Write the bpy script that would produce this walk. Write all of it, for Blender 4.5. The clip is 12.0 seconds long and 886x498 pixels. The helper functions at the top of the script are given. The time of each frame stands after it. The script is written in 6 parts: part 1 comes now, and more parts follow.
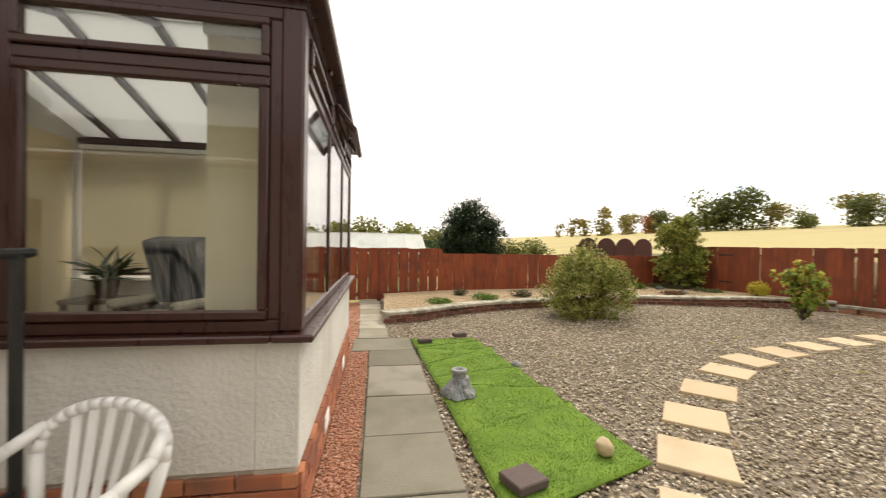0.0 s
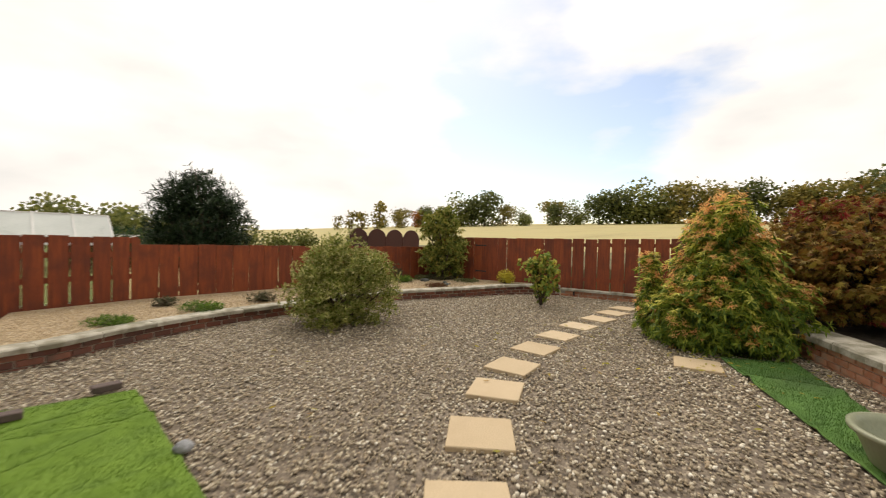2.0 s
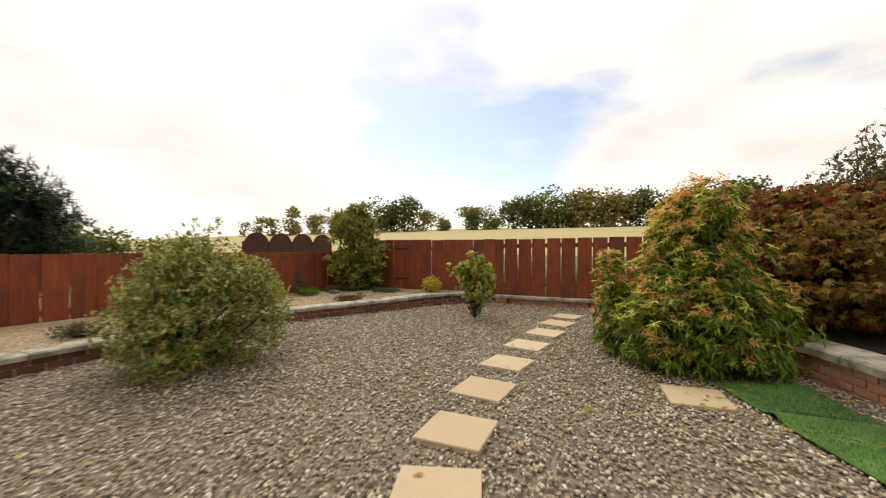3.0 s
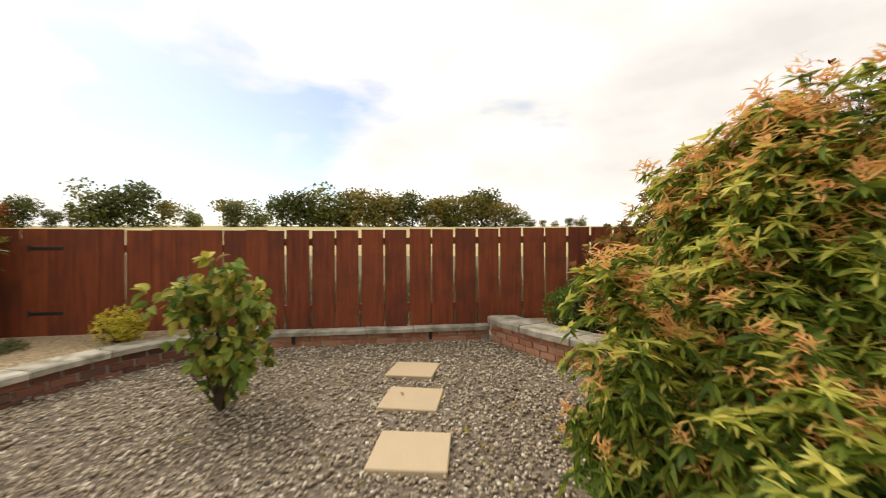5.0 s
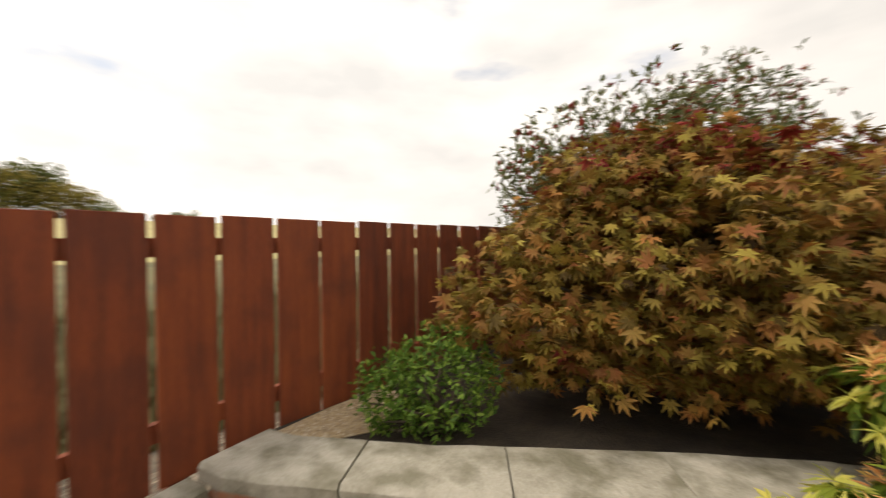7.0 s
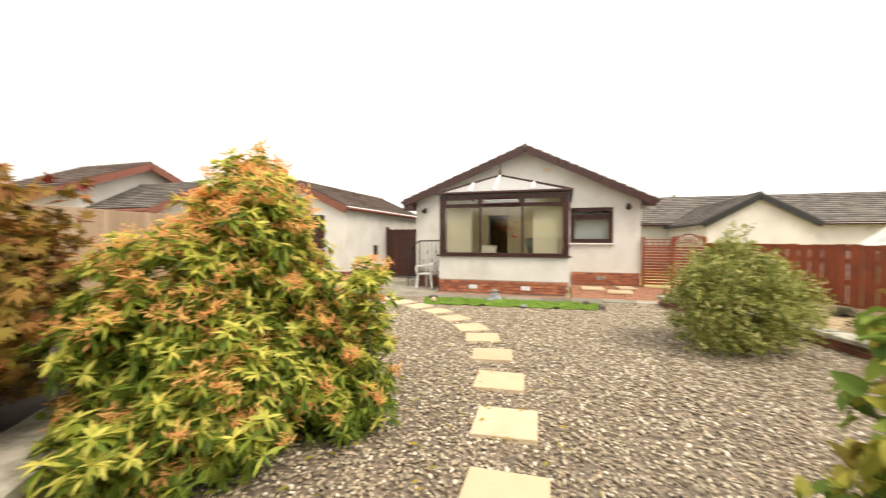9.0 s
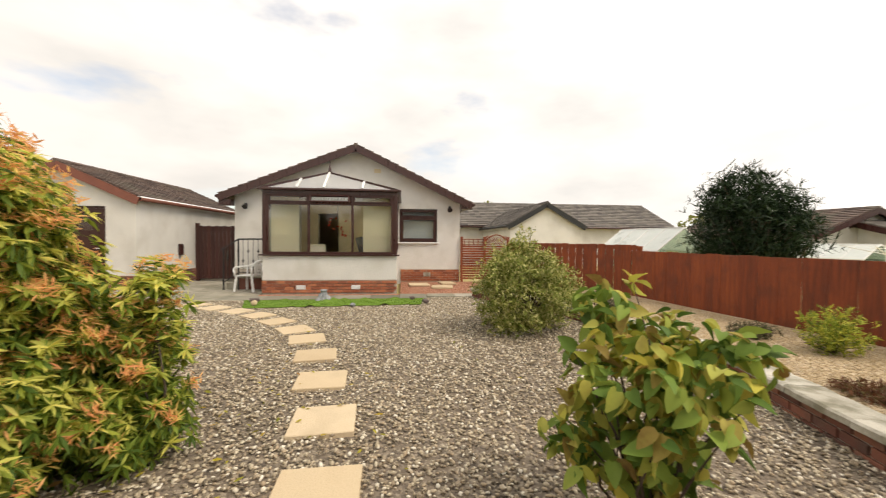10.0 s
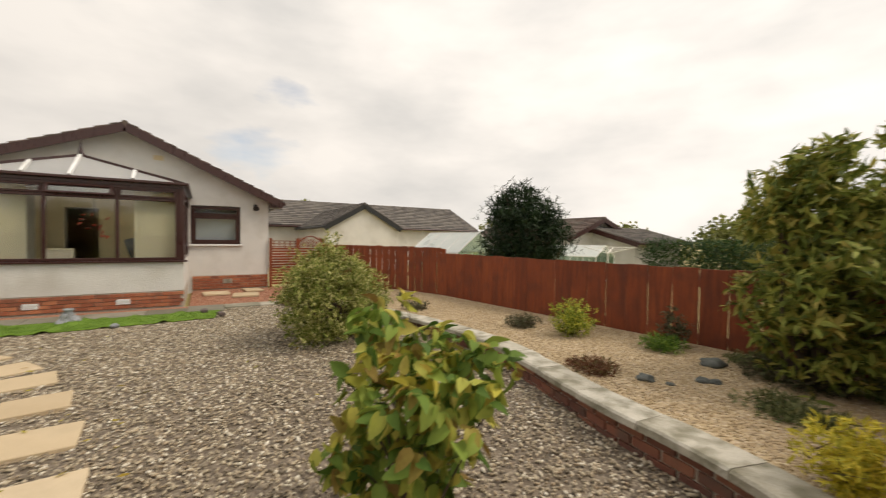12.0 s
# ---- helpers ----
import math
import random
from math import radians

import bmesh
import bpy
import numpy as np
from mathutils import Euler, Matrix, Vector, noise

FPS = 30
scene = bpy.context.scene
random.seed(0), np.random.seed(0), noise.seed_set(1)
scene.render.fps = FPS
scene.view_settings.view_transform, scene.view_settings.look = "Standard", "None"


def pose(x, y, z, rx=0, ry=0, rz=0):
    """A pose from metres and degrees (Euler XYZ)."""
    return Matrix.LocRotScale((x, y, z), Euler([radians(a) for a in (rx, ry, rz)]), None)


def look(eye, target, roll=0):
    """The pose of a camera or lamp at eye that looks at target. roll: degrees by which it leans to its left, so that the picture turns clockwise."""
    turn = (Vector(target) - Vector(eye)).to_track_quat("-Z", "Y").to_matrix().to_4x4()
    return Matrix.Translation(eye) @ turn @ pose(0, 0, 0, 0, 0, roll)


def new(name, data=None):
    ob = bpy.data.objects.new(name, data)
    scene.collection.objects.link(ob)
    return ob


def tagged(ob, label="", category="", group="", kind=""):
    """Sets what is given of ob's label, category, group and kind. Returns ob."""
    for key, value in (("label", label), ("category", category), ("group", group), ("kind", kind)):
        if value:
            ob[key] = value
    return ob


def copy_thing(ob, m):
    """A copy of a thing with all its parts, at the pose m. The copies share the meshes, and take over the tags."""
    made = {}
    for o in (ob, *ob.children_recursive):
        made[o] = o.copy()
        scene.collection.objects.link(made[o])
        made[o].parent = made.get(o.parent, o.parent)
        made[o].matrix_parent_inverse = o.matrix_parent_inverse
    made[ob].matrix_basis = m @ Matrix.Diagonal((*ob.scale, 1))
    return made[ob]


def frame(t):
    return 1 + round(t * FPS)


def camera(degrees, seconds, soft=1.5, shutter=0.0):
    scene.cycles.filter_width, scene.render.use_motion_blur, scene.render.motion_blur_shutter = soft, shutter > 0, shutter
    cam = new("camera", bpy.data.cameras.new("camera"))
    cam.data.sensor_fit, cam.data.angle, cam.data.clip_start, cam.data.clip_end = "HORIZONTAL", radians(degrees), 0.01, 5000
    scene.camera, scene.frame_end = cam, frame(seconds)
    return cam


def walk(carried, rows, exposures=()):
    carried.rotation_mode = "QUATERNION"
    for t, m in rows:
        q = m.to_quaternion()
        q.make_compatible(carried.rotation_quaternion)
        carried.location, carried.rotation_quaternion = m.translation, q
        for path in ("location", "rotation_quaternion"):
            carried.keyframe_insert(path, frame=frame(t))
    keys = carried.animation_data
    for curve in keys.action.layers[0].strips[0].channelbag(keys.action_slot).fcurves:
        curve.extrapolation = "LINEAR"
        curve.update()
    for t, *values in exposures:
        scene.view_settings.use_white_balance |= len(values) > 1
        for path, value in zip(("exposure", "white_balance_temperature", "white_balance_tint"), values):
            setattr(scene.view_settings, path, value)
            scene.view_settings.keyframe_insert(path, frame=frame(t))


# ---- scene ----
cam = camera(96.4, 12.0, soft=1.1, shutter=0.35)
PATH = [
    (0, (0.324, -1.919, 1.431), (0.65, 0.054, 1.408), 1.0),
    (0.5, (0.43, -1.718, 1.403), (1.079, 0.174, 1.368), 0.9),
    (1, (0.718, -1.372, 1.411), (1.637, 0.404, 1.362), 1.0),
    (1.5, (1.089, -0.935, 1.39), (2.207, 0.722, 1.344), 1.1),
    (2, (1.556, -0.424, 1.37), (2.854, 1.098, 1.331), 1.3),
    (2.5, (2.058, 0.112, 1.336), (3.499, 1.499, 1.318), 0.4),
    (3, (2.652, 0.661, 1.297), (4.226, 1.893, 1.293), 0.2),
    (3.2, (2.889, 0.881, 1.284), (4.516, 2.044, 1.281), 0.4),
    (4.8, (5.435, 2.476, 1.28), (7.412, 2.782, 1.271), -0.6),
    (5, (5.744, 2.577, 1.28), (7.733, 2.781, 1.274), -0.1),
    (5.5, (6.499, 2.759, 1.288), (8.499, 2.71, 1.282), 0.0),
    (6, (7.402, 2.904, 1.293), (9.379, 2.601, 1.279), -0.6),
    (6.5, (8.25, 2.99, 1.37), (10.093, 2.215, 1.365), -0.3),
    (8.5, (9.861, 3.221, 1.403), (8.275, 2.003, 1.365), -0.0),
    (9, (10.007, 3.298, 1.403), (8.1, 2.695, 1.355), 0.1),
    (9.5, (10.02, 3.364, 1.376), (8.024, 3.236, 1.33), 0.3),
    (10, (10.087, 3.433, 1.399), (8.099, 3.64, 1.351), 0.5),
    (10.5, (10.097, 3.465, 1.404), (8.139, 3.869, 1.357), 0.5),
    (11, (10.066, 3.494, 1.406), (8.145, 4.052, 1.361), 0.5),
    (11.5, (9.98, 3.534, 1.393), (8.115, 4.257, 1.355), 0.4),
    (12, (10.061, 3.679, 1.495), (8.349, 4.712, 1.451), 0.7),
]
EXPOSURE = [(0, 0.38), (1, 0.12), (2, -0.05), (3.2, -0.08), (5, 0.02), (6.5, -0.03), (8.3, 0.75), (8.8, 0.75), (9.5, 0.47), (10.5, 0.07), (12, -0.12)]
walk(cam, [(t, look(eye, target, roll)) for t, eye, target, roll in PATH], [(t, stops, 7300, 12) for t, stops in EXPOSURE])

# ---- light ----
SUN_DIR = Vector((0.38, 0.55, 0.8)).normalized()
world = bpy.data.worlds.new("sky")
scene.world = world
world.use_nodes = True


def build_sky(nt):
    nt.nodes.clear()
    N = nt.nodes.new
    out, bg = N("ShaderNodeOutputWorld"), N("ShaderNodeBackground")
    sky = N("ShaderNodeTexSky")
    sky.sky_type, sky.sun_disc = "NISHITA", False
    sky.sun_elevation = math.asin(SUN_DIR.z)
    sky.sun_rotation = math.atan2(SUN_DIR.x, SUN_DIR.y)
    tc = N("ShaderNodeTexCoord")
    mp = N("ShaderNodeMapping")
    mp.inputs["Scale"].default_value = (1.6, 1.6, 4.2)
    mp.inputs["Location"].default_value = (0.3, 0.1, 0.0)
    n1, n2 = N("ShaderNodeTexNoise"), N("ShaderNodeTexNoise")
    n1.inputs["Scale"].default_value, n1.inputs["Detail"].default_value = 1.1, 6
    n2.inputs["Scale"].default_value, n2.inputs["Detail"].default_value = 1.6, 5
    cover, shade = N("ShaderNodeValToRGB"), N("ShaderNodeValToRGB")
    cover.color_ramp.elements[0].position, cover.color_ramp.elements[1].position = 0.285, 0.41
    shade.color_ramp.elements[0].position, shade.color_ramp.elements[1].position = 0.33, 0.62
    shade.color_ramp.elements[0].color = (0.79, 0.81, 0.83, 1)
    shade.color_ramp.elements[1].color = (1.07, 1.07, 1.07, 1)
    # the veil of cloud is brighter on the side of the hidden sun
    dot = N("ShaderNodeVectorMath")
    dot.operation = "DOT_PRODUCT"
    dot.inputs[1].default_value = SUN_DIR
    glow = N("ShaderNodeMapRange")
    glow.inputs["From Min"].default_value, glow.inputs["From Max"].default_value = -0.6, 1.0
    glow.inputs["To Min"].default_value, glow.inputs["To Max"].default_value = 0.92, 1.5
    mul = N("ShaderNodeMix")
    mul.data_type, mul.blend_type = "RGBA", "MULTIPLY"
    mul.inputs["Factor"].default_value = 1
    gain = N("ShaderNodeMix")
    gain.data_type, gain.blend_type = "RGBA", "MULTIPLY"
    gain.inputs["Factor"].default_value = 1
    gain.inputs["B"].default_value = (0.20, 0.20, 0.20, 1)
    mix = N("ShaderNodeMix")
    mix.data_type = "RGBA"
    L = nt.links.new
    L(tc.outputs["Generated"], mp.inputs["Vector"])
    L(mp.outputs[0], n1.inputs["Vector"])
    L(mp.outputs[0], n2.inputs["Vector"])
    # a break of blue over the field
    gap, fade, less = N("ShaderNodeVectorMath"), N("ShaderNodeMapRange"), N("ShaderNodeMath")
    gap.operation, less.operation = "DOT_PRODUCT", "SUBTRACT"
    gap.inputs[1].default_value = Vector((0.83, 0.48, 0.25)).normalized()
    fade.inputs["From Min"].default_value, fade.inputs["From Max"].default_value = 0.92, 1.0
    fade.inputs["To Min"].default_value, fade.inputs["To Max"].default_value = 0.0, 0.22
    L(tc.outputs["Generated"], gap.inputs[0])
    L(gap.outputs["Value"], fade.inputs["Value"])
    L(n1.outputs["Fac"], less.inputs[0])
    L(fade.outputs[0], less.inputs[1])
    L(less.outputs[0], cover.inputs[0])
    L(n2.outputs["Fac"], shade.inputs[0])
    L(tc.outputs["Generated"], dot.inputs[0])
    L(dot.outputs["Value"], glow.inputs["Value"])
    L(shade.outputs[0], mul.inputs["A"])
    L(glow.outputs[0], mul.inputs["B"])
    L(sky.outputs[0], gain.inputs["A"])
    L(cover.outputs[0], mix.inputs["Factor"])
    L(gain.outputs["Result"], mix.inputs["A"])
    L(mul.outputs["Result"], mix.inputs["B"])
    L(mix.outputs["Result"], bg.inputs["Color"])
    bg.inputs["Strength"].default_value = 0.84
    L(bg.outputs[0], out.inputs["Surface"])


build_sky(world.node_tree)
sun_data = bpy.data.lights.new("sun", "SUN")
sun_data.energy, sun_data.angle, sun_data.color = 1.9, radians(25), (1.0, 0.94, 0.85)
sun = new("sun", sun_data)
sun.matrix_world = look(SUN_DIR * 30, (0, 0, 0))


# ---- materials ----
def material(name, colors, rough=0.8, scale=8.0, fine=60.0, bump=0.15, metal=0.0, island=0.0, obj=0.0, coat=0.0,
             spread=(0.3, 0.7), stretch=(1, 1, 1), dirt=None, dirt_scale=1.3, translucent=0.0, spec=0.5, bump_scale=None, dirt_at=(0.48, 0.72)):
    """Two scales of variation over a ramp of base colours, fine relief, and a shift per piece."""
    m = bpy.data.materials.new(name)
    m.use_nodes = True
    nt = m.node_tree
    nt.nodes.clear()
    N, L = nt.nodes.new, nt.links.new
    out, bs = N("ShaderNodeOutputMaterial"), N("ShaderNodeBsdfPrincipled")
    bs.inputs["Metallic"].default_value = metal
    bs.inputs["Specular IOR Level"].default_value = spec
    bs.inputs["Coat Weight"].default_value = coat
    tc, mp = N("ShaderNodeTexCoord"), N("ShaderNodeMapping")
    mp.inputs["Scale"].default_value = stretch
    where = tc.outputs["Object"]
    if obj:
        info, far, move = N("ShaderNodeObjectInfo"), N("ShaderNodeMath"), N("ShaderNodeVectorMath")
        far.operation = "MULTIPLY"
        far.inputs[1].default_value = 40.0
        L(info.outputs["Random"], far.inputs[0])
        L(where, move.inputs[0])
        L(far.outputs[0], move.inputs[1])
        where = move.outputs["Vector"]
    L(where, mp.inputs["Vector"])
    big, small = N("ShaderNodeTexNoise"), N("ShaderNodeTexNoise")
    big.inputs["Scale"].default_value, big.inputs["Detail"].default_value = scale, 5
    small.inputs["Scale"].default_value, small.inputs["Detail"].default_value = fine, 3
    L(mp.outputs[0], big.inputs["Vector"])
    L(mp.outputs[0], small.inputs["Vector"])
    add = N("ShaderNodeMix")
    add.inputs["Factor"].default_value = 0.35
    L(big.outputs["Fac"], add.inputs["A"])
    L(small.outputs["Fac"], add.inputs["B"])
    val = add.outputs["Result"]
    if island or obj:
        src = N("ShaderNodeNewGeometry").outputs["Random Per Island"] if island else N("ShaderNodeObjectInfo").outputs["Random"]
        mm = N("ShaderNodeMix")
        mm.inputs["Factor"].default_value = island or obj
        L(val, mm.inputs["A"])
        L(src, mm.inputs["B"])
        val = mm.outputs["Result"]
    ramp = N("ShaderNodeValToRGB")
    els = ramp.color_ramp.elements
    lo, hi = spread
    els[0].position, els[1].position = lo, hi
    els[0].color, els[1].color = (*colors[0], 1), (*colors[-1], 1)
    for i, c in enumerate(colors[1:-1]):
        e = els.new(lo + (hi - lo) * (i + 1) / (len(colors) - 1))
        e.color = (*c, 1)
    L(val, ramp.inputs[0])
    col = ramp.outputs[0]
    if dirt:
        dn, dr, dm = N("ShaderNodeTexNoise"), N("ShaderNodeValToRGB"), N("ShaderNodeMix")
        dn.inputs["Scale"].default_value, dn.inputs["Detail"].default_value = dirt_scale, 8
        L(where, dn.inputs["Vector"])
        dr.color_ramp.elements[0].position, dr.color_ramp.elements[1].position = dirt_at
        dr.color_ramp.elements[0].color, dr.color_ramp.elements[1].color = (0, 0, 0, 1), (0.75, 0.75, 0.75, 1)
        L(dn.outputs["Fac"], dr.inputs[0])
        dm.data_type = "RGBA"
        dm.inputs["B"].default_value = (*dirt, 1)
        L(dr.outputs[0], dm.inputs["Factor"])
        L(col, dm.inputs["A"])
        col = dm.outputs["Result"]
    L(col, bs.inputs["Base Color"])
    rr = N("ShaderNodeMapRange")
    rr.inputs["To Min"].default_value, rr.inputs["To Max"].default_value = max(0.03, rough - 0.1), min(1, rough + 0.1)
    L(big.outputs["Fac"], rr.inputs["Value"])
    L(rr.outputs[0], bs.inputs["Roughness"])
    if bump:
        bn, b = N("ShaderNodeTexNoise"), N("ShaderNodeBump")
        bn.inputs["Scale"].default_value, bn.inputs["Detail"].default_value = bump_scale or fine, 4
        L(mp.outputs[0], bn.inputs["Vector"])
        b.inputs["Strength"].default_value, b.inputs["Distance"].default_value = min(1, bump), 0.01
        L(bn.outputs["Fac"], b.inputs["Height"])
        L(b.outputs[0], bs.inputs["Normal"])
    if translucent:
        tr, ms = N("ShaderNodeBsdfTranslucent"), N("ShaderNodeMixShader")
        L(col, tr.inputs["Color"])
        ms.inputs[0].default_value = translucent
        L(bs.outputs[0], ms.inputs[1])
        L(tr.outputs[0], ms.inputs[2])
        L(ms.outputs[0], out.inputs["Surface"])
    else:
        L(bs.outputs[0], out.inputs["Surface"])
    return m


def glass_material(name, tint=(0.95, 0.97, 0.96), rough=0.02):
    m = bpy.data.materials.new(name)
    m.use_nodes = True
    nt = m.node_tree
    nt.nodes.clear()
    N, L = nt.nodes.new, nt.links.new
    out, tr, gl, mx, fr = (N(k) for k in ("ShaderNodeOutputMaterial", "ShaderNodeBsdfTransparent", "ShaderNodeBsdfGlossy",
                                           "ShaderNodeMixShader", "ShaderNodeLayerWeight"))
    tr.inputs["Color"].default_value = (*tint, 1)
    gl.inputs["Roughness"].default_value = rough
    fr.inputs["Blend"].default_value = 0.5
    pw, ma = N("ShaderNodeMath"), N("ShaderNodeMath")
    pw.operation, ma.operation = "POWER", "MULTIPLY_ADD"
    pw.inputs[1].default_value = 2.3
    ma.inputs[1].default_value, ma.inputs[2].default_value = 0.9, 0.05
    L(fr.outputs["Facing"], pw.inputs[0])
    L(pw.outputs[0], ma.inputs[0])
    L(ma.outputs[0], mx.inputs[0])
    L(tr.outputs[0], mx.inputs[1])
    L(gl.outputs[0], mx.inputs[2])
    L(mx.outputs[0], out.inputs["Surface"])
    return m


def cell_material(name, colors, cell, rough=0.85, bump=0.7):
    """Loose stones: colour and relief cell by cell."""
    m = bpy.data.materials.new(name)
    m.use_nodes = True
    nt = m.node_tree
    nt.nodes.clear()
    N, L = nt.nodes.new, nt.links.new
    out, bs, tc = N("ShaderNodeOutputMaterial"), N("ShaderNodeBsdfPrincipled"), N("ShaderNodeTexCoord")
    v = N("ShaderNodeTexVoronoi")
    v.inputs["Scale"].default_value = 1 / cell
    L(tc.outputs["Object"], v.inputs["Vector"])
    sep, ramp = N("ShaderNodeSeparateColor"), N("ShaderNodeValToRGB")
    L(v.outputs["Color"], sep.inputs[0])
    els = ramp.color_ramp.elements
    els[0].color, els[1].color = (*colors[0], 1), (*colors[-1], 1)
    for i, c in enumerate(colors[1:-1]):
        els.new((i + 1) / (len(colors) - 1)).color = (*c, 1)
    L(sep.outputs[0], ramp.inputs[0])
    n = N("ShaderNodeTexNoise")
    n.inputs["Scale"].default_value = 1.1
    n.inputs["Detail"].default_value = 5
    L(tc.outputs["Object"], n.inputs["Vector"])
    mr, mul = N("ShaderNodeMapRange"), N("ShaderNodeMix")
    mr.inputs["To Min"].default_value, mr.inputs["To Max"].default_value = 0.75, 1.2
    L(n.outputs["Fac"], mr.inputs["Value"])
    mul.data_type, mul.blend_type = "RGBA", "MULTIPLY"
    mul.inputs["Factor"].default_value = 1
    L(ramp.outputs[0], mul.inputs["A"])
    L(mr.outputs[0], mul.inputs["B"])
    L(mul.outputs["Result"], bs.inputs["Base Color"])
    bs.inputs["Roughness"].default_value = rough
    b = N("ShaderNodeBump")
    b.invert = True
    b.inputs["Strength"].default_value, b.inputs["Distance"].default_value = bump, cell * 0.5
    L(v.outputs["Distance"], b.inputs["Height"])
    L(b.outputs[0], bs.inputs["Normal"])
    L(bs.outputs[0], out.inputs["Surface"])
    return m


STONE = [(0.09, 0.072, 0.05), (0.33, 0.27, 0.185), (0.50, 0.425, 0.305), (0.22, 0.175, 0.12), (0.40, 0.31, 0.205), (0.58, 0.51, 0.385), (0.78, 0.735, 0.635)]
# floor kept darker than the loose stones: shade of their gaps in its colour
M_GRAVEL = cell_material("gravel_base_gap_shade", [(0.07, 0.055, 0.04), (0.22, 0.175, 0.125), (0.13, 0.10, 0.075), (0.36, 0.30, 0.22)], 0.022)
M_STONES = material("gravel_stone", STONE, rough=0.75, island=0.85, spread=(0.05, 0.95), scale=20, fine=150, bump=0.1)
RED = [(0.22, 0.09, 0.05), (0.36, 0.15, 0.085), (0.46, 0.22, 0.13), (0.30, 0.14, 0.09), (0.52, 0.33, 0.22)]
M_REDBASE = cell_material("red_chip_base", RED, 0.022)
M_REDCHIP = material("red_chip", RED, island=0.85, spread=(0.05, 0.95), scale=20, fine=150, bump=0.1)
TAN = [(0.31, 0.225, 0.125), (0.43, 0.315, 0.175), (0.53, 0.41, 0.25), (0.37, 0.275, 0.175), (0.63, 0.53, 0.38)]
M_TANBASE = cell_material("tan_chip_base", TAN, 0.018)
M_TANCHIP = material("tan_chip", TAN, island=0.85, spread=(0.05, 0.95), scale=20, fine=150, bump=0.1)
M_FIELD = material("stubble_field", [(0.30, 0.25, 0.10), (0.44, 0.37, 0.16), (0.36, 0.33, 0.13)], rough=0.95, scale=0.05, fine=1.5, bump=0.4, stretch=(1, 3, 1))
M_ROUGH = material("rough_grass", [(0.07, 0.075, 0.03), (0.14, 0.12, 0.05), (0.22, 0.18, 0.08)], rough=0.95, scale=2, fine=25, bump=0.8)
M_RENDER = material("wall_render", [(0.60, 0.585, 0.54), (0.70, 0.68, 0.63)], rough=0.92, scale=2, fine=55, bump=0.9, dirt=(0.52, 0.49, 0.43), bump_scale=45)
M_BRICK = material("red_brick", [(0.22, 0.07, 0.035), (0.36, 0.115, 0.055), (0.47, 0.18, 0.085)], rough=0.85, scale=9, fine=90, bump=0.35, obj=0.6, spread=(0.2, 0.8), dirt=(0.16, 0.08, 0.055), dirt_scale=4)
M_OLDBRICK = material("weathered_brick", [(0.13, 0.055, 0.04), (0.23, 0.085, 0.055), (0.31, 0.13, 0.08)], rough=0.9, scale=9, fine=90, bump=0.4, obj=0.6, spread=(0.2, 0.8), dirt=(0.10, 0.08, 0.065), dirt_scale=4)
M_PALEBRICK = material("pale_orange_brick", [(0.36, 0.14, 0.075), (0.50, 0.22, 0.125), (0.58, 0.31, 0.20)], rough=0.88, scale=9, fine=90, bump=0.4, obj=0.5, spread=(0.2, 0.8), dirt=(0.42, 0.33, 0.25), dirt_scale=9)
M_MORTAR = material("mortar", [(0.36, 0.31, 0.25), (0.50, 0.44, 0.36)], rough=0.95, scale=14, fine=90, bump=0.4)
M_COPING = material("coping_stone", [(0.34, 0.315, 0.25), (0.48, 0.45, 0.375), (0.58, 0.55, 0.475)], rough=0.9, scale=5, fine=70, bump=0.7, obj=0.25, dirt=(0.15, 0.14, 0.085), dirt_scale=6, bump_scale=35, dirt_at=(0.42, 0.64))
M_SLAB = material("buff_slab", [(0.47, 0.36, 0.225), (0.56, 0.44, 0.285), (0.62, 0.505, 0.35)], rough=0.85, scale=3, fine=80, bump=0.3, obj=0.3, dirt=(0.46, 0.36, 0.23), dirt_scale=3)
M_PAVING = material("grey_paving", [(0.24, 0.225, 0.17), (0.33, 0.30, 0.235), (0.40, 0.37, 0.30)], rough=0.9, scale=3, fine=80, bump=0.35, obj=0.4, dirt=(0.19, 0.18, 0.12), dirt_scale=2.2)
# darker version of the grey paving, for path slabs starting below y = 4
M_PAVINGDARK = material("dark_grey_paving", [(0.15, 0.14, 0.10), (0.205, 0.19, 0.145), (0.26, 0.24, 0.19)], rough=0.85, scale=3, fine=80, bump=0.35, obj=0.4, dirt=(0.12, 0.115, 0.075), dirt_scale=2.2)
M_FENCE = material("stained_fence_board", [(0.10, 0.020, 0.006), (0.235, 0.048, 0.013), (0.35, 0.085, 0.022)], rough=0.7, scale=3, fine=40, bump=0.6, obj=0.12, spread=(0.3, 0.7), stretch=(7, 7, 0.6), dirt=(0.125, 0.030, 0.014), dirt_scale=3)
M_OLDFENCE = material("bare_fence_board", [(0.30, 0.21, 0.14), (0.40, 0.29, 0.20)], rough=0.9, scale=3, fine=40, obj=0.4, stretch=(6, 6, 0.7))
M_UPVC = material("mahogany_frame", [(0.034, 0.011, 0.009), (0.055, 0.018, 0.014)], rough=0.3, scale=5, fine=50, bump=0.04, stretch=(4, 4, 0.6))
M_GATE = material("dark_gate_timber", [(0.045, 0.014, 0.01), (0.08, 0.024, 0.016)], rough=0.7, scale=4, fine=50, bump=0.25, stretch=(6, 6, 0.7), obj=0.4)
M_ROOF = material("brown_roof_tile", [(0.075, 0.052, 0.044), (0.115, 0.078, 0.064), (0.155, 0.11, 0.09)], rough=0.88, scale=5, fine=60, bump=0.4, island=0.5, dirt=(0.13, 0.12, 0.09), dirt_scale=1.2)
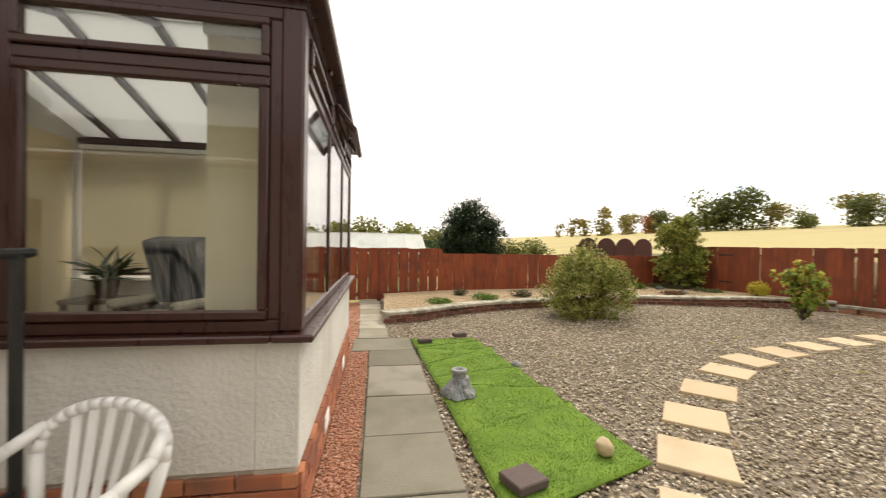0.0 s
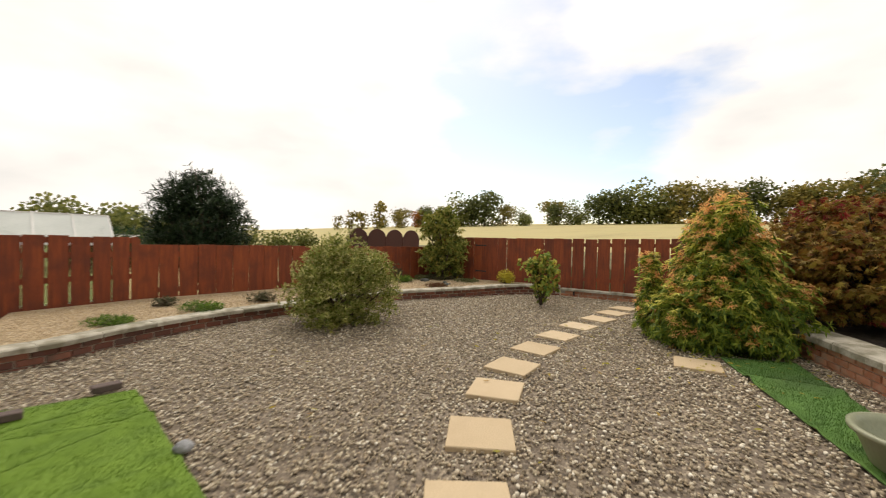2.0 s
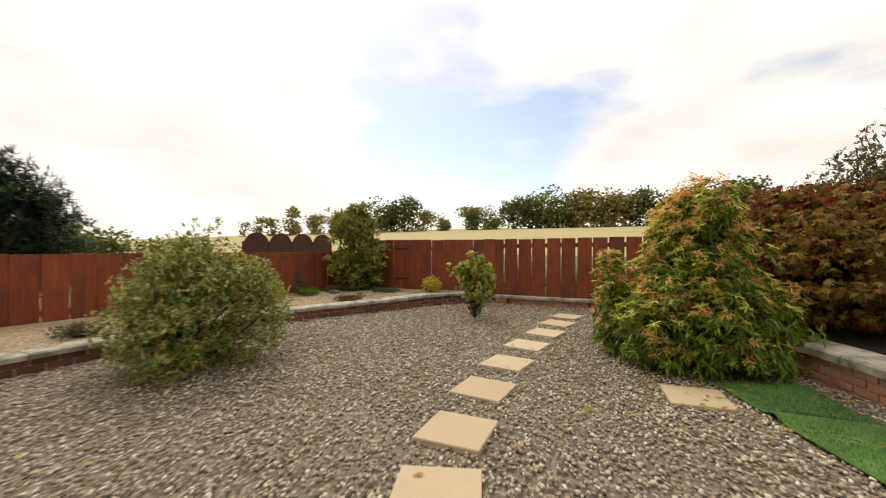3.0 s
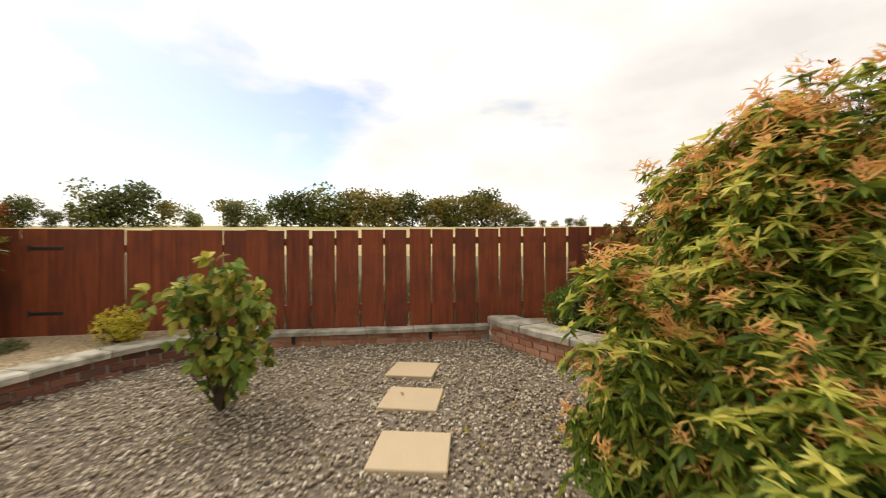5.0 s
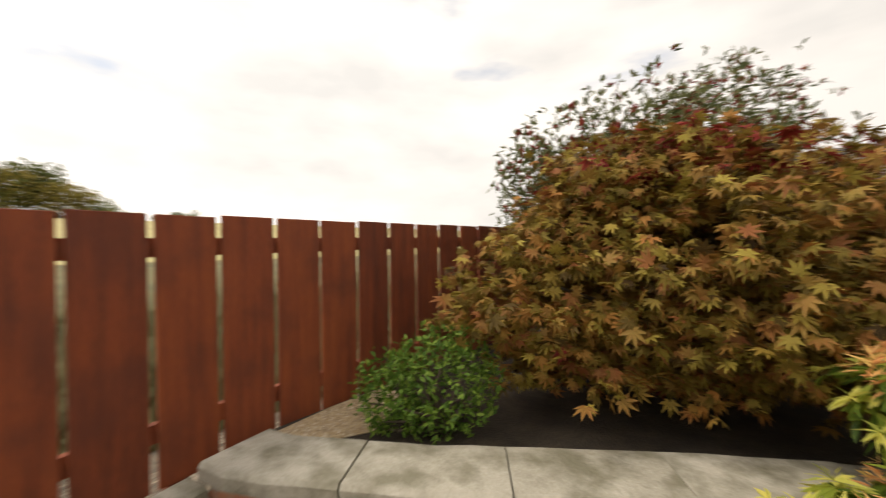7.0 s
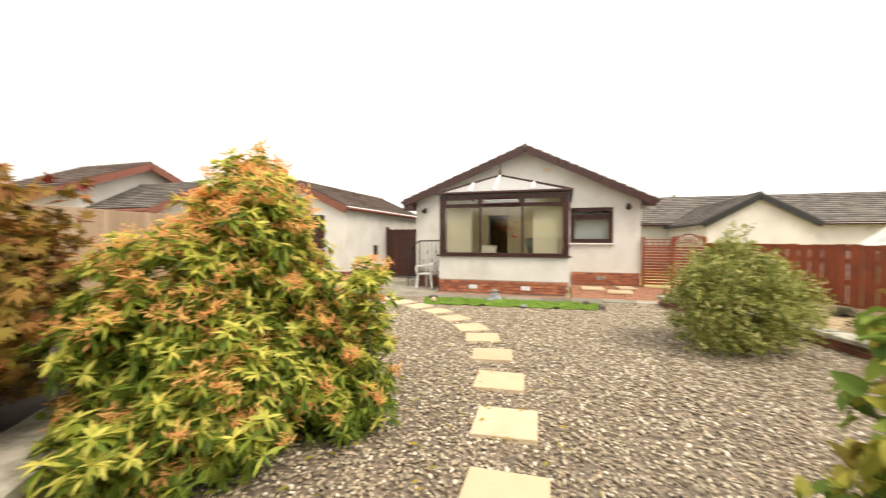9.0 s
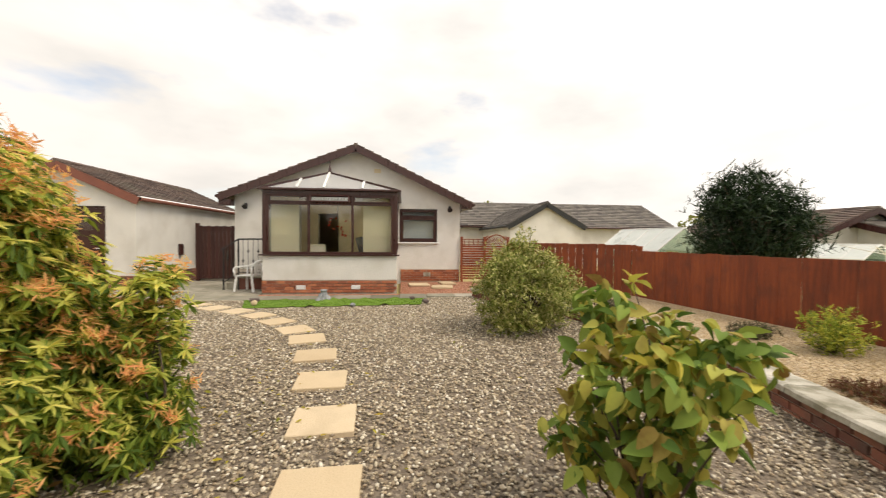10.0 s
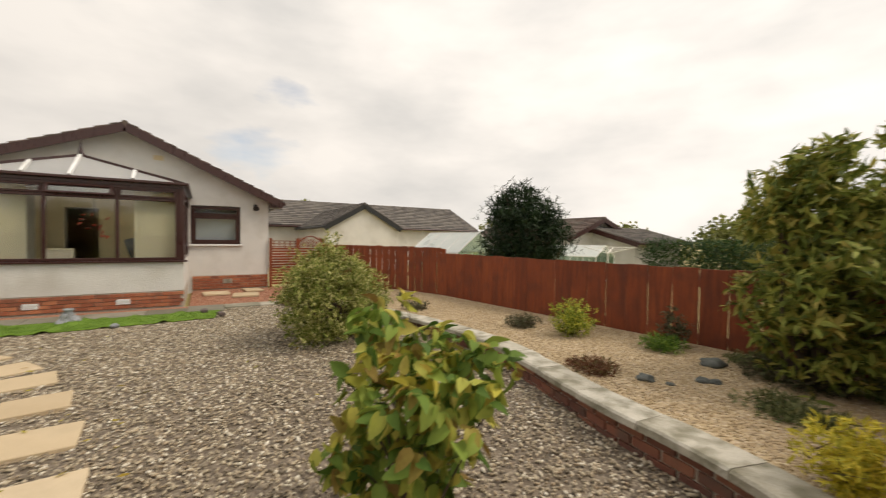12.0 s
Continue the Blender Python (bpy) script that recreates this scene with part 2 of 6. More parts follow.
M_ROOFGREY = material("grey_roof_tile", [(0.085, 0.075, 0.068), (0.13, 0.115, 0.10), (0.17, 0.15, 0.13)], rough=0.9, scale=5, fine=60, bump=0.4, island=0.5)
M_REDTRIM = material("red_brown_bargeboard", [(0.17, 0.06, 0.04), (0.24, 0.085, 0.055)], rough=0.7, scale=4, fine=40)
M_WHITE = material("white_plastic", [(0.74, 0.74, 0.72), (0.82, 0.82, 0.80)], rough=0.35, scale=3, fine=30, bump=0.03, dirt=(0.62, 0.61, 0.57))
M_POLY = material("polycarbonate_roof", [(0.74, 0.745, 0.74), (0.82, 0.82, 0.81)], rough=0.4, scale=2, fine=20, bump=0.03, translucent=0.65)
M_BLIND = material("cream_blind", [(0.76, 0.70, 0.54), (0.82, 0.77, 0.62)], rough=0.9, scale=3, fine=60, bump=0.1, translucent=0.5, island=0.3)
M_GREYBLIND = material("grey_roller_blind", [(0.34, 0.38, 0.42), (0.42, 0.45, 0.48)], rough=0.8, scale=3, fine=60, bump=0.1)
M_CREAM = material("cream_plaster", [(0.62, 0.51, 0.31), (0.68, 0.57, 0.37)], rough=0.9, scale=2, fine=30, bump=0.05)
M_GLASS = glass_material("window_glass")
M_GREENGLASS = glass_material("greenhouse_glass", (0.82, 0.9, 0.86), 0.08)
M_IRON = material("black_iron", [(0.012, 0.012, 0.012), (0.022, 0.022, 0.022)], rough=0.5, scale=6, fine=60)
M_STATUE = material("grey_cast_stone", [(0.16, 0.17, 0.18), (0.27, 0.28, 0.29), (0.36, 0.37, 0.38)], rough=0.9, scale=9, fine=60, bump=0.6)
M_SLATE = material("dark_slate_rock", [(0.055, 0.062, 0.058), (0.10, 0.11, 0.10), (0.17, 0.175, 0.16)], rough=0.85, scale=9, fine=60, bump=0.6)
M_BLOCK = material("purple_brown_block", [(0.085, 0.06, 0.055), (0.13, 0.095, 0.085)], rough=0.85, scale=8, fine=80, bump=0.3)
M_TURF = material("artificial_turf", [(0.092, 0.175, 0.016), (0.135, 0.24, 0.023), (0.18, 0.30, 0.036)], rough=0.95, scale=5, fine=220, bump=0.6)
M_TURFDARK = material("old_artificial_turf", [(0.06, 0.14, 0.025), (0.09, 0.20, 0.038), (0.13, 0.25, 0.055)], rough=0.95, scale=5, fine=220, bump=0.6, dirt=(0.05, 0.09, 0.03))
M_SOIL = material("dark_soil", [(0.018, 0.014, 0.01), (0.04, 0.03, 0.02), (0.075, 0.056, 0.038)], rough=1, scale=6, fine=60, bump=0.9)
M_BARK = material("bark", [(0.06, 0.045, 0.03), (0.12, 0.09, 0.065)], rough=0.95, scale=10, fine=60, bump=0.6, stretch=(3, 3, 0.6))
M_POT = material("glazed_pot", [(0.20, 0.22, 0.14), (0.28, 0.29, 0.19)], rough=0.4, scale=6, fine=50)
M_HEDGE = material("hedge_leaf", [(0.02, 0.05, 0.012), (0.045, 0.10, 0.025)], rough=0.7, island=0.7, translucent=0.15)


# ---- building helpers ----
def mesh_of(bm, name, mat, smooth=False):
    me = bpy.data.meshes.new(name)
    bm.normal_update()
    bm.to_mesh(me)
    bm.free()
    me.materials.append(mat)
    if smooth:
        me.polygons.foreach_set("use_smooth", [True] * len(me.polygons))
    return me


def part(name, bm, mat, parent=None, label="", smooth=False):
    ob = new(name, mesh_of(bm, name, mat, smooth))
    if parent:
        ob.parent = parent
    return tagged(ob, label=label)


def thing(name, label, category, at=(0, 0, 0), turn=0, group="", kind=""):
    e = new(name)
    e.empty_display_size = 0.1
    e.matrix_world = pose(*at, 0, 0, turn)
    return tagged(e, label, category, group, kind)


def B(*boxes, bevel=0.0):
    """One bmesh of boxes (x0, x1, y0, y1, z0, z1)."""
    bm = bmesh.new()
    for x0, x1, y0, y1, z0, z1 in boxes:
        r = bmesh.ops.create_cube(bm, size=1)
        bmesh.ops.transform(bm, matrix=Matrix.LocRotScale(((x0 + x1) / 2, (y0 + y1) / 2, (z0 + z1) / 2), None, (x1 - x0, y1 - y0, z1 - z0)), verts=r["verts"])
    if bevel:
        bmesh.ops.bevel(bm, geom=list(bm.edges), offset=bevel, segments=1, affect="EDGES", clamp_overlap=True)
    return bm


def rod(bm, p, q, r0, r1=None, n=8):
    p, q = Vector(p), Vector(q)
    r1 = r0 if r1 is None else r1
    m = Matrix.Translation((p + q) / 2) @ (q - p).to_track_quat("Z", "Y").to_matrix().to_4x4()
    bmesh.ops.create_cone(bm, cap_ends=True, segments=n, radius1=r0, radius2=r1, depth=(q - p).length, matrix=m)
    return bm


def beam(bm, p, q, w, h):
    """A square bar from p to q, w wide and h high."""
    p, q = Vector(p), Vector(q)
    d = (q - p).normalized()
    side = d.cross(Vector((0, 0, 1)))
    side = (side if side.length > 1e-4 else Vector((1, 0, 0))).normalized()
    up = side.cross(d).normalized()
    vs = []
    for c in (p, q):
        for a, b in ((-1, -1), (1, -1), (1, 1), (-1, 1)):
            vs.append(bm.verts.new(c + side * (a * w / 2) + up * (b * h / 2)))
    for f in ((0, 1, 2, 3), (7, 6, 5, 4), (0, 4, 5, 1), (1, 5, 6, 2), (2, 6, 7, 3), (3, 7, 4, 0)):
        bm.faces.new([vs[i] for i in f])
    return bm


def prism(bm, pts, z0, z1):
    """A flat polygon raised from z0 to z1 (numbers, or functions of x, y)."""
    f0 = z0 if callable(z0) else (lambda x, y: z0)
    f1 = z1 if callable(z1) else (lambda x, y: z1)
    lo = [bm.verts.new((x, y, f0(x, y))) for x, y in pts]
    hi = [bm.verts.new((x, y, f1(x, y))) for x, y in pts]
    n = len(pts)
    top = bm.faces.new(hi)
    bm.faces.new(lo[::-1])
    for i in range(n):
        bm.faces.new((lo[i], lo[(i + 1) % n], hi[(i + 1) % n], hi[i]))
    bmesh.ops.recalc_face_normals(bm, faces=list(bm.faces))
    bmesh.ops.triangulate(bm, faces=[f for f in bm.faces if len(f.verts) > 4])
    return bm


def slab_poly(bm, quad, t):
    """A sheet on four corners in space, t thick along its normal."""
    q = [Vector(v) for v in quad]
    n = (q[1] - q[0]).cross(q[-1] - q[0]).normalized() * t
    a = [bm.verts.new(v) for v in q]
    b = [bm.verts.new(v - n) for v in q]
    bm.faces.new(a)
    bm.faces.new(b[::-1])
    for i in range(len(q)):
        j = (i + 1) % len(q)
        bm.faces.new((a[j], a[i], b[i], b[j]))
    bmesh.ops.recalc_face_normals(bm, faces=list(bm.faces))
    return bm


def smooth_line(pts, step=0.1):
    """Points at even steps along a smooth curve through pts."""
    P = [Vector((*p, 0)) if len(p) == 2 else Vector(p) for p in pts]
    P = [P[0] * 2 - P[1]] + P + [P[-1] * 2 - P[-2]]
    fine = []
    for i in range(1, len(P) - 2):
        a, b, c, d = P[i - 1:i + 3]
        for k in range(20):
            t = k / 20
            fine.append(0.5 * (2 * b + (c - a) * t + (2 * a - 5 * b + 4 * c - d) * t * t + (3 * b - a - 3 * c + d) * t ** 3))
    fine.append(P[-2])
    out, acc = [fine[0]], 0.0
    for a, b in zip(fine, fine[1:]):
        acc += (b - a).length
        if acc >= step:
            out.append(b)
            acc = 0.0
    if (out[-1] - fine[-1]).length > step * 0.3:
        out.append(fine[-1])
    return out


def gz(x):
    """Height of the gravel."""
    return 0.08 * min(1, max(0, (x - 1) / 4))


def tri_mesh(name, verts, faces, mat, smooth=False):
    me = bpy.data.meshes.new(name)
    me.vertices.add(len(verts))
    me.vertices.foreach_set("co", np.asarray(verts, dtype=np.float32).ravel())
    faces = np.asarray(faces, dtype=np.int32)
    k = faces.shape[1]
    me.loops.add(faces.size)
    me.loops.foreach_set("vertex_index", faces.ravel())
    me.polygons.add(len(faces))
    me.polygons.foreach_set("loop_start", np.arange(0, faces.size, k, dtype=np.int32))
    me.polygons.foreach_set("loop_total", np.full(len(faces), k, dtype=np.int32))
    if smooth:
        me.polygons.foreach_set("use_smooth", np.ones(len(faces), dtype=bool))
    me.materials.append(mat)
    me.update(calc_edges=True)
    return me


def ico():
    bm = bmesh.new()
    bmesh.ops.create_icosphere(bm, subdivisions=1, radius=1)
    v = np.array([tuple(p.co) for p in bm.verts])
    f = np.array([[p.index for p in q.verts] for q in bm.faces])
    bm.free()
    return v, f


ICO_V, ICO_F = ico()
OCT_V = np.array([(1, 0, 0), (-1, 0, 0), (0, 1, 0), (0, -1, 0), (0, 0, 1), (0, 0, -1)], dtype=float)
OCT_F = np.array([(0, 2, 4), (2, 1, 4), (1, 3, 4), (3, 0, 4), (2, 0, 5), (1, 2, 5), (3, 1, 5), (0, 3, 5)])


def stones(name, places, r0, r1, mat, seed, flat=0.6, round_=True, smooth=True):
    """Loose stones, one lump at each place."""
    rng = np.random.default_rng(seed)
    V, F = (ICO_V, ICO_F) if round_ else (OCT_V, OCT_F)
    n = len(places)
    size = rng.uniform(r0, r1, (n, 1, 1)) * rng.uniform((0.75, 0.6, flat * 0.7), (1.25, 1.0, flat), (n, 1, 3))
    v = V[None] * size * rng.uniform(0.8, 1.15, (n, len(V), 1))
    a = rng.uniform(0, 2 * np.pi, n)
    c, s = np.cos(a), np.sin(a)
    x, y = v[:, :, 0] * c[:, None] - v[:, :, 1] * s[:, None], v[:, :, 0] * s[:, None] + v[:, :, 1] * c[:, None]
    tilt = rng.normal(0, 0.3, (n, 1))
    z = v[:, :, 2] + x * tilt
    v = np.stack([x, y, z], axis=2) + np.asarray(places)[:, None, :]
    f = F[None] + (np.arange(n) * len(V))[:, None, None]
    return tri_mesh(name, v.reshape(-1, 3), f.reshape(-1, 3), mat, round_ and smooth)


# ---- leaves ----
def leaf_strip(length, width, droop=0.25, fold=0.12, n=3):
    """A pointed leaf along +X, folded along its rib and drooping: vertices and triangles."""
    v, f = [], []
    for i in range(n + 1):
        t = i / n
        w = width * math.sin(math.pi * min(0.97, 0.12 + 0.86 * t)) ** 0.8 * 0.5
        z = -droop * length * t * t
        v += [(length * t, -w, z + fold * w), (length * t, 0, z - fold * w), (length * t, w, z + fold * w)]
    for i in range(n):
        a = 3 * i
        for p, q in ((0, 1), (1, 2)):
            f += [(a + p, a + 3 + p, a + 3 + q), (a + p, a + 3 + q, a + q)]
    return np.array(v), np.array(f)


def leaf_palmate(size):
    """A maple leaf of seven pointed lobes."""
    v, f = [(0, 0, 0.0)], []
    for k, (ang, ln) in enumerate(((-125, 0.45), (-80, 0.75), (-38, 0.95), (0, 1.0), (38, 0.95), (80, 0.75), (125, 0.45))):
        a = radians(ang)
        tip = Vector((math.cos(a), math.sin(a), 0)) * ln * size
        side = Vector((-math.sin(a), math.cos(a), 0)) * size * 0.14
        mid = tip * 0.45
        b = len(v)
        v += [tuple(mid - side), (tip.x, tip.y, -0.22 * ln * size), tuple(mid + side)]
        f += [(0, b, b + 1), (0, b + 1, b + 2)]
    return np.array(v), np.array(f)


def leaf_cloud(name, pos, out, template, mat, seed, scale=(0.7, 1.25), lift=0.3, jitter=0.6, up=0.0):
    """One leaf at each place, pointing along out with some scatter."""
    rng = np.random.default_rng(seed)
    V, F = template
    n = len(pos)
    d = np.asarray(out) + rng.normal(0, jitter, (n, 3)) + np.array((0, 0, lift))
    d /= np.linalg.norm(d, axis=1)[:, None] + 1e-9
    nrm = rng.normal(0, 0.5, (n, 3)) + np.array((0, 0, 1.0 + up)) + np.asarray(out) * 0.6
    s = np.cross(nrm, d)
    s /= np.linalg.norm(s, axis=1)[:, None] + 1e-9
    t = np.cross(d, s)
    k = rng.uniform(*scale, (n, 1, 1))
    v = (V[None, :, 0:1] * d[:, None] + V[None, :, 1:2] * s[:, None] + V[None, :, 2:3] * t[:, None]) * k + np.asarray(pos)[:, None]
    f = F[None] + (np.arange(n) * len(V))[:, None, None]
    return tri_mesh(name, v.reshape(-1, 3), f.reshape(-1, 3), mat)


def lobes_points(rng, lobes, n, shell=0.55, cut=None, clump=0, spread=(0.06, 0.06, 0.035)):
    """Points in ellipsoid lobes (x, y, z, rx, ry, rz), thickest near the outside, with the way out at each."""
    if clump:
        c, d = lobes_points(rng, lobes, max(8, n // clump), shell, cut)
        c, d = np.repeat(c, clump, 0), np.repeat(d, clump, 0)
        e = rng.normal(0, 1, c.shape) * np.array(spread)
        q = d + e * 5
        return c + e, q / (np.linalg.norm(q, axis=1)[:, None] + 1e-9)
    w = np.array([l[3] * l[4] + l[3] * l[5] + l[4] * l[5] for l in lobes])
    pick = rng.choice(len(lobes), n, p=w / w.sum())
    L = np.array(lobes)[pick]
    d = rng.normal(size=(n, 3))
    d /= np.linalg.norm(d, axis=1)[:, None]
    r = 1 - (1 - shell) * rng.random((n, 1)) ** 1.6
    r *= 1 + rng.normal(0, 0.05, (n, 1))
    p = L[:, :3] + d * r * L[:, 3:]
    keep = np.ones(n, bool)
    for l in lobes:
        q = (p - np.array(l[:3])) / np.array(l[3:])
        keep &= (q ** 2).sum(1) > (shell * 0.85) ** 2
    keep &= p[:, 2] > (cut if cut is not None else -9)
    return p[keep], d[keep]


def branches(bm, rng, base, tips, r, sag=0.0):
    """Tapered stems from base to each tip, with a bend."""
    for t in tips:
        a, c = Vector(base), Vector(t)
        m = (a + c) / 2 + Vector((rng.normal(0, 0.06), rng.normal(0, 0.06), 0.08 * (c - a).length))
        rod(bm, a, m, r, r * 0.65, 6)
        rod(bm, m, c, r * 0.65, r * 0.2, 6)
    return bm


def leafy(name, pieces, label, category, stems=None, at=(0, 0, 0), group="", bark=None):
    """A plant: stems and one crown for each kind of leaf. pieces: (part name, mesh, label)."""
    e = thing(name, label, category, at, 0, group)
    if stems is not None:
        tagged(part("stem" if category in ("shrub", "plant") else "trunk", stems, bark or M_BARK, e), kind="stuff")
    for pn, me, lb in pieces:
        o = new(pn, me)
        o.parent = e
        tagged(o, label=lb)
    return e


# ---- ground ----
def ground_height(x, y):
    if x < 12.5:
        return -0.08
    return -0.08 + 0.064 * min(x - 12.5, 150) + 0.012 * max(0, min(y, 150)) * min(1, (x - 12.5) / 20)


def ground_sheet():
    xs = [-1500, -600, -200, -80, -40, -20, -10, 0, 6, 12.4, 12.6, 16, 22, 30, 45, 65, 90, 120, 150, 163, 200, 500, 1500]
    ys = [-1500, -600, -250, -120, -60, -30, -12, 0, 10, 25, 45, 70, 100, 130, 170, 300, 700, 1500]
    bm = bmesh.new()
    g = [[bm.verts.new((x, y, ground_height(x, y))) for y in ys] for x in xs]
    for i in range(len(xs) - 1):
        for j in range(len(ys) - 1):
            bm.faces.new((g[i][j], g[i + 1][j], g[i + 1][j + 1], g[i][j + 1]))
    tagged(part("ground", bm, M_FIELD), "pale stubble field rising to a line of trees", "field", kind="structure")


ground_sheet()


def verge():
    """Rough grass along the outside of the back fence."""
    bm = bmesh.new()
    xs, ys = (12.3, 12.6, 14, 17, 21, 26), (-14, -6, 0, 6, 12, 20, 30)
    g = [[bm.verts.new((x - 0.29 * max(0, y - 2.5) * 0.8, y, ground_height(x, y) + 0.05)) for y in ys] for x in xs]
    for i in range(len(xs) - 1):
        for j in range(len(ys) - 1):
            bm.faces.new((g[i][j], g[i + 1][j], g[i + 1][j + 1], g[i][j + 1]))
    tagged(part("rough_grass", bm, M_ROUGH), "strip of rough brown grass beyond the back fence", "grass", kind="structure")
    rng = np.random.default_rng(18)
    n = 9000
    x = 12.0 + rng.random(n) ** 1.5 * 5
    y = rng.uniform(-5, 8, n)
    x -= 0.24 * np.maximum(0, y - 2.5)
    pos = np.column_stack([x, y, np.array([ground_height(a, b) for a, b in zip(x, y)])])
    me = leaf_cloud("tall_grass", pos, np.tile((0, 0, 1.0), (n, 1)), (np.array([(0, -0.012, 0), (0, 0.012, 0), (0.6, 0, 0.1)]), np.array([(0, 1, 2)])), M_ROUGH, 19, lift=0.6, jitter=0.3, scale=(0.4, 1.5))
    tagged(new("tall_grass", me), "tall dry grass beyond the back fence", "grass", kind="stuff")


verge()

RIGHT_CURVE = [(0.45, 5.15), (1.15, 5.35), (1.65, 5.7), (2.6, 6.13), (3.9, 6.4), (5.2, 6.62), (6.4, 6.62), (7.2, 6.45), (8.2, 6.2), (9.0, 6.08), (9.65, 5.8), (10.25, 5.2)]
LEFT_CURVE = [(10.98, 2.5), (10.72, 2.4), (10.05, 1.92), (9.42, 1.4), (8.9, 1.0), (8.1, 0.47), (7.1, -0.18), (5.6, -1.05), (4.0, -1.55), (2.7, -1.66), (1.65, -1.5)]
BACK_LINE = [(10.25, 5.2), (10.98, 2.5)]
FENCE_RIGHT = [(-3.0, 7.05), (0.4, 8.1), (2.0, 8.5), (6.4, 8.75), (9.3, 8.9)]
FENCE_BACK = [(9.3, 8.9), (9.9, 6.9), (10.52, 5.3), (11.18, 2.55), (11.48, -0.2), (11.8, -3.5)]


def garden_floor():
    bm = bmesh.new()
    xs = np.linspace(-0.1, 12, 40)
    ys = np.linspace(-3.2, 9, 40)
    g = [[bm.verts.new((x, y, gz(x) - 0.012 + 0.006 * math.sin(x * 3.1) * math.sin(y * 2.7))) for y in ys] for x in xs]
    for i in range(39):
        for j in range(39):
            bm.faces.new((g[i][j], g[i + 1][j], g[i + 1][j + 1], g[i][j + 1]))
    tagged(part("gravel_floor", bm, M_GRAVEL), "grey-brown gravel bed over the whole garden", "gravel", kind="structure")


def inside(poly, p):
    """Which points lie in a polygon."""
    x, y = p[:, 0], p[:, 1]
    c = np.zeros(len(p), bool)
    for (ax, ay), (bx, by) in zip(poly, poly[1:] + poly[:1]):
        hit = ((ay > y) != (by > y)) & (x < (bx - ax) * (y - ay) / (by - ay + 1e-12) + ax)
        c ^= hit
    return c


def scatter(rng, poly, n):
    a = np.array(poly)
    p = rng.uniform(a.min(0), a.max(0), (int(n * 2.6), 2))
    return p[inside(poly, p)][:n]


garden_floor()
GRAVEL_POLY = [(0.87, -1.6), (0.87, 4.0), (0.55, 4.1), (0.5, 5.1)] + RIGHT_CURVE[1:] + [(10.98, 2.5)] + LEFT_CURVE[1:]


def gravel_stones():
    rng = np.random.default_rng(5)
    p = scatter(rng, GRAVEL_POLY, 74000)
    z = np.array([gz(x) for x in p[:, 0]]) + rng.uniform(-0.008, 0.008, len(p))
    o = new("gravel", stones("gravel", np.column_stack([p, z]), 0.0085, 0.0185, M_STONES, 6, smooth=False))
    tagged(o, "loose grey, brown and white gravel stones", "gravel", kind="stuff")


gravel_stones()


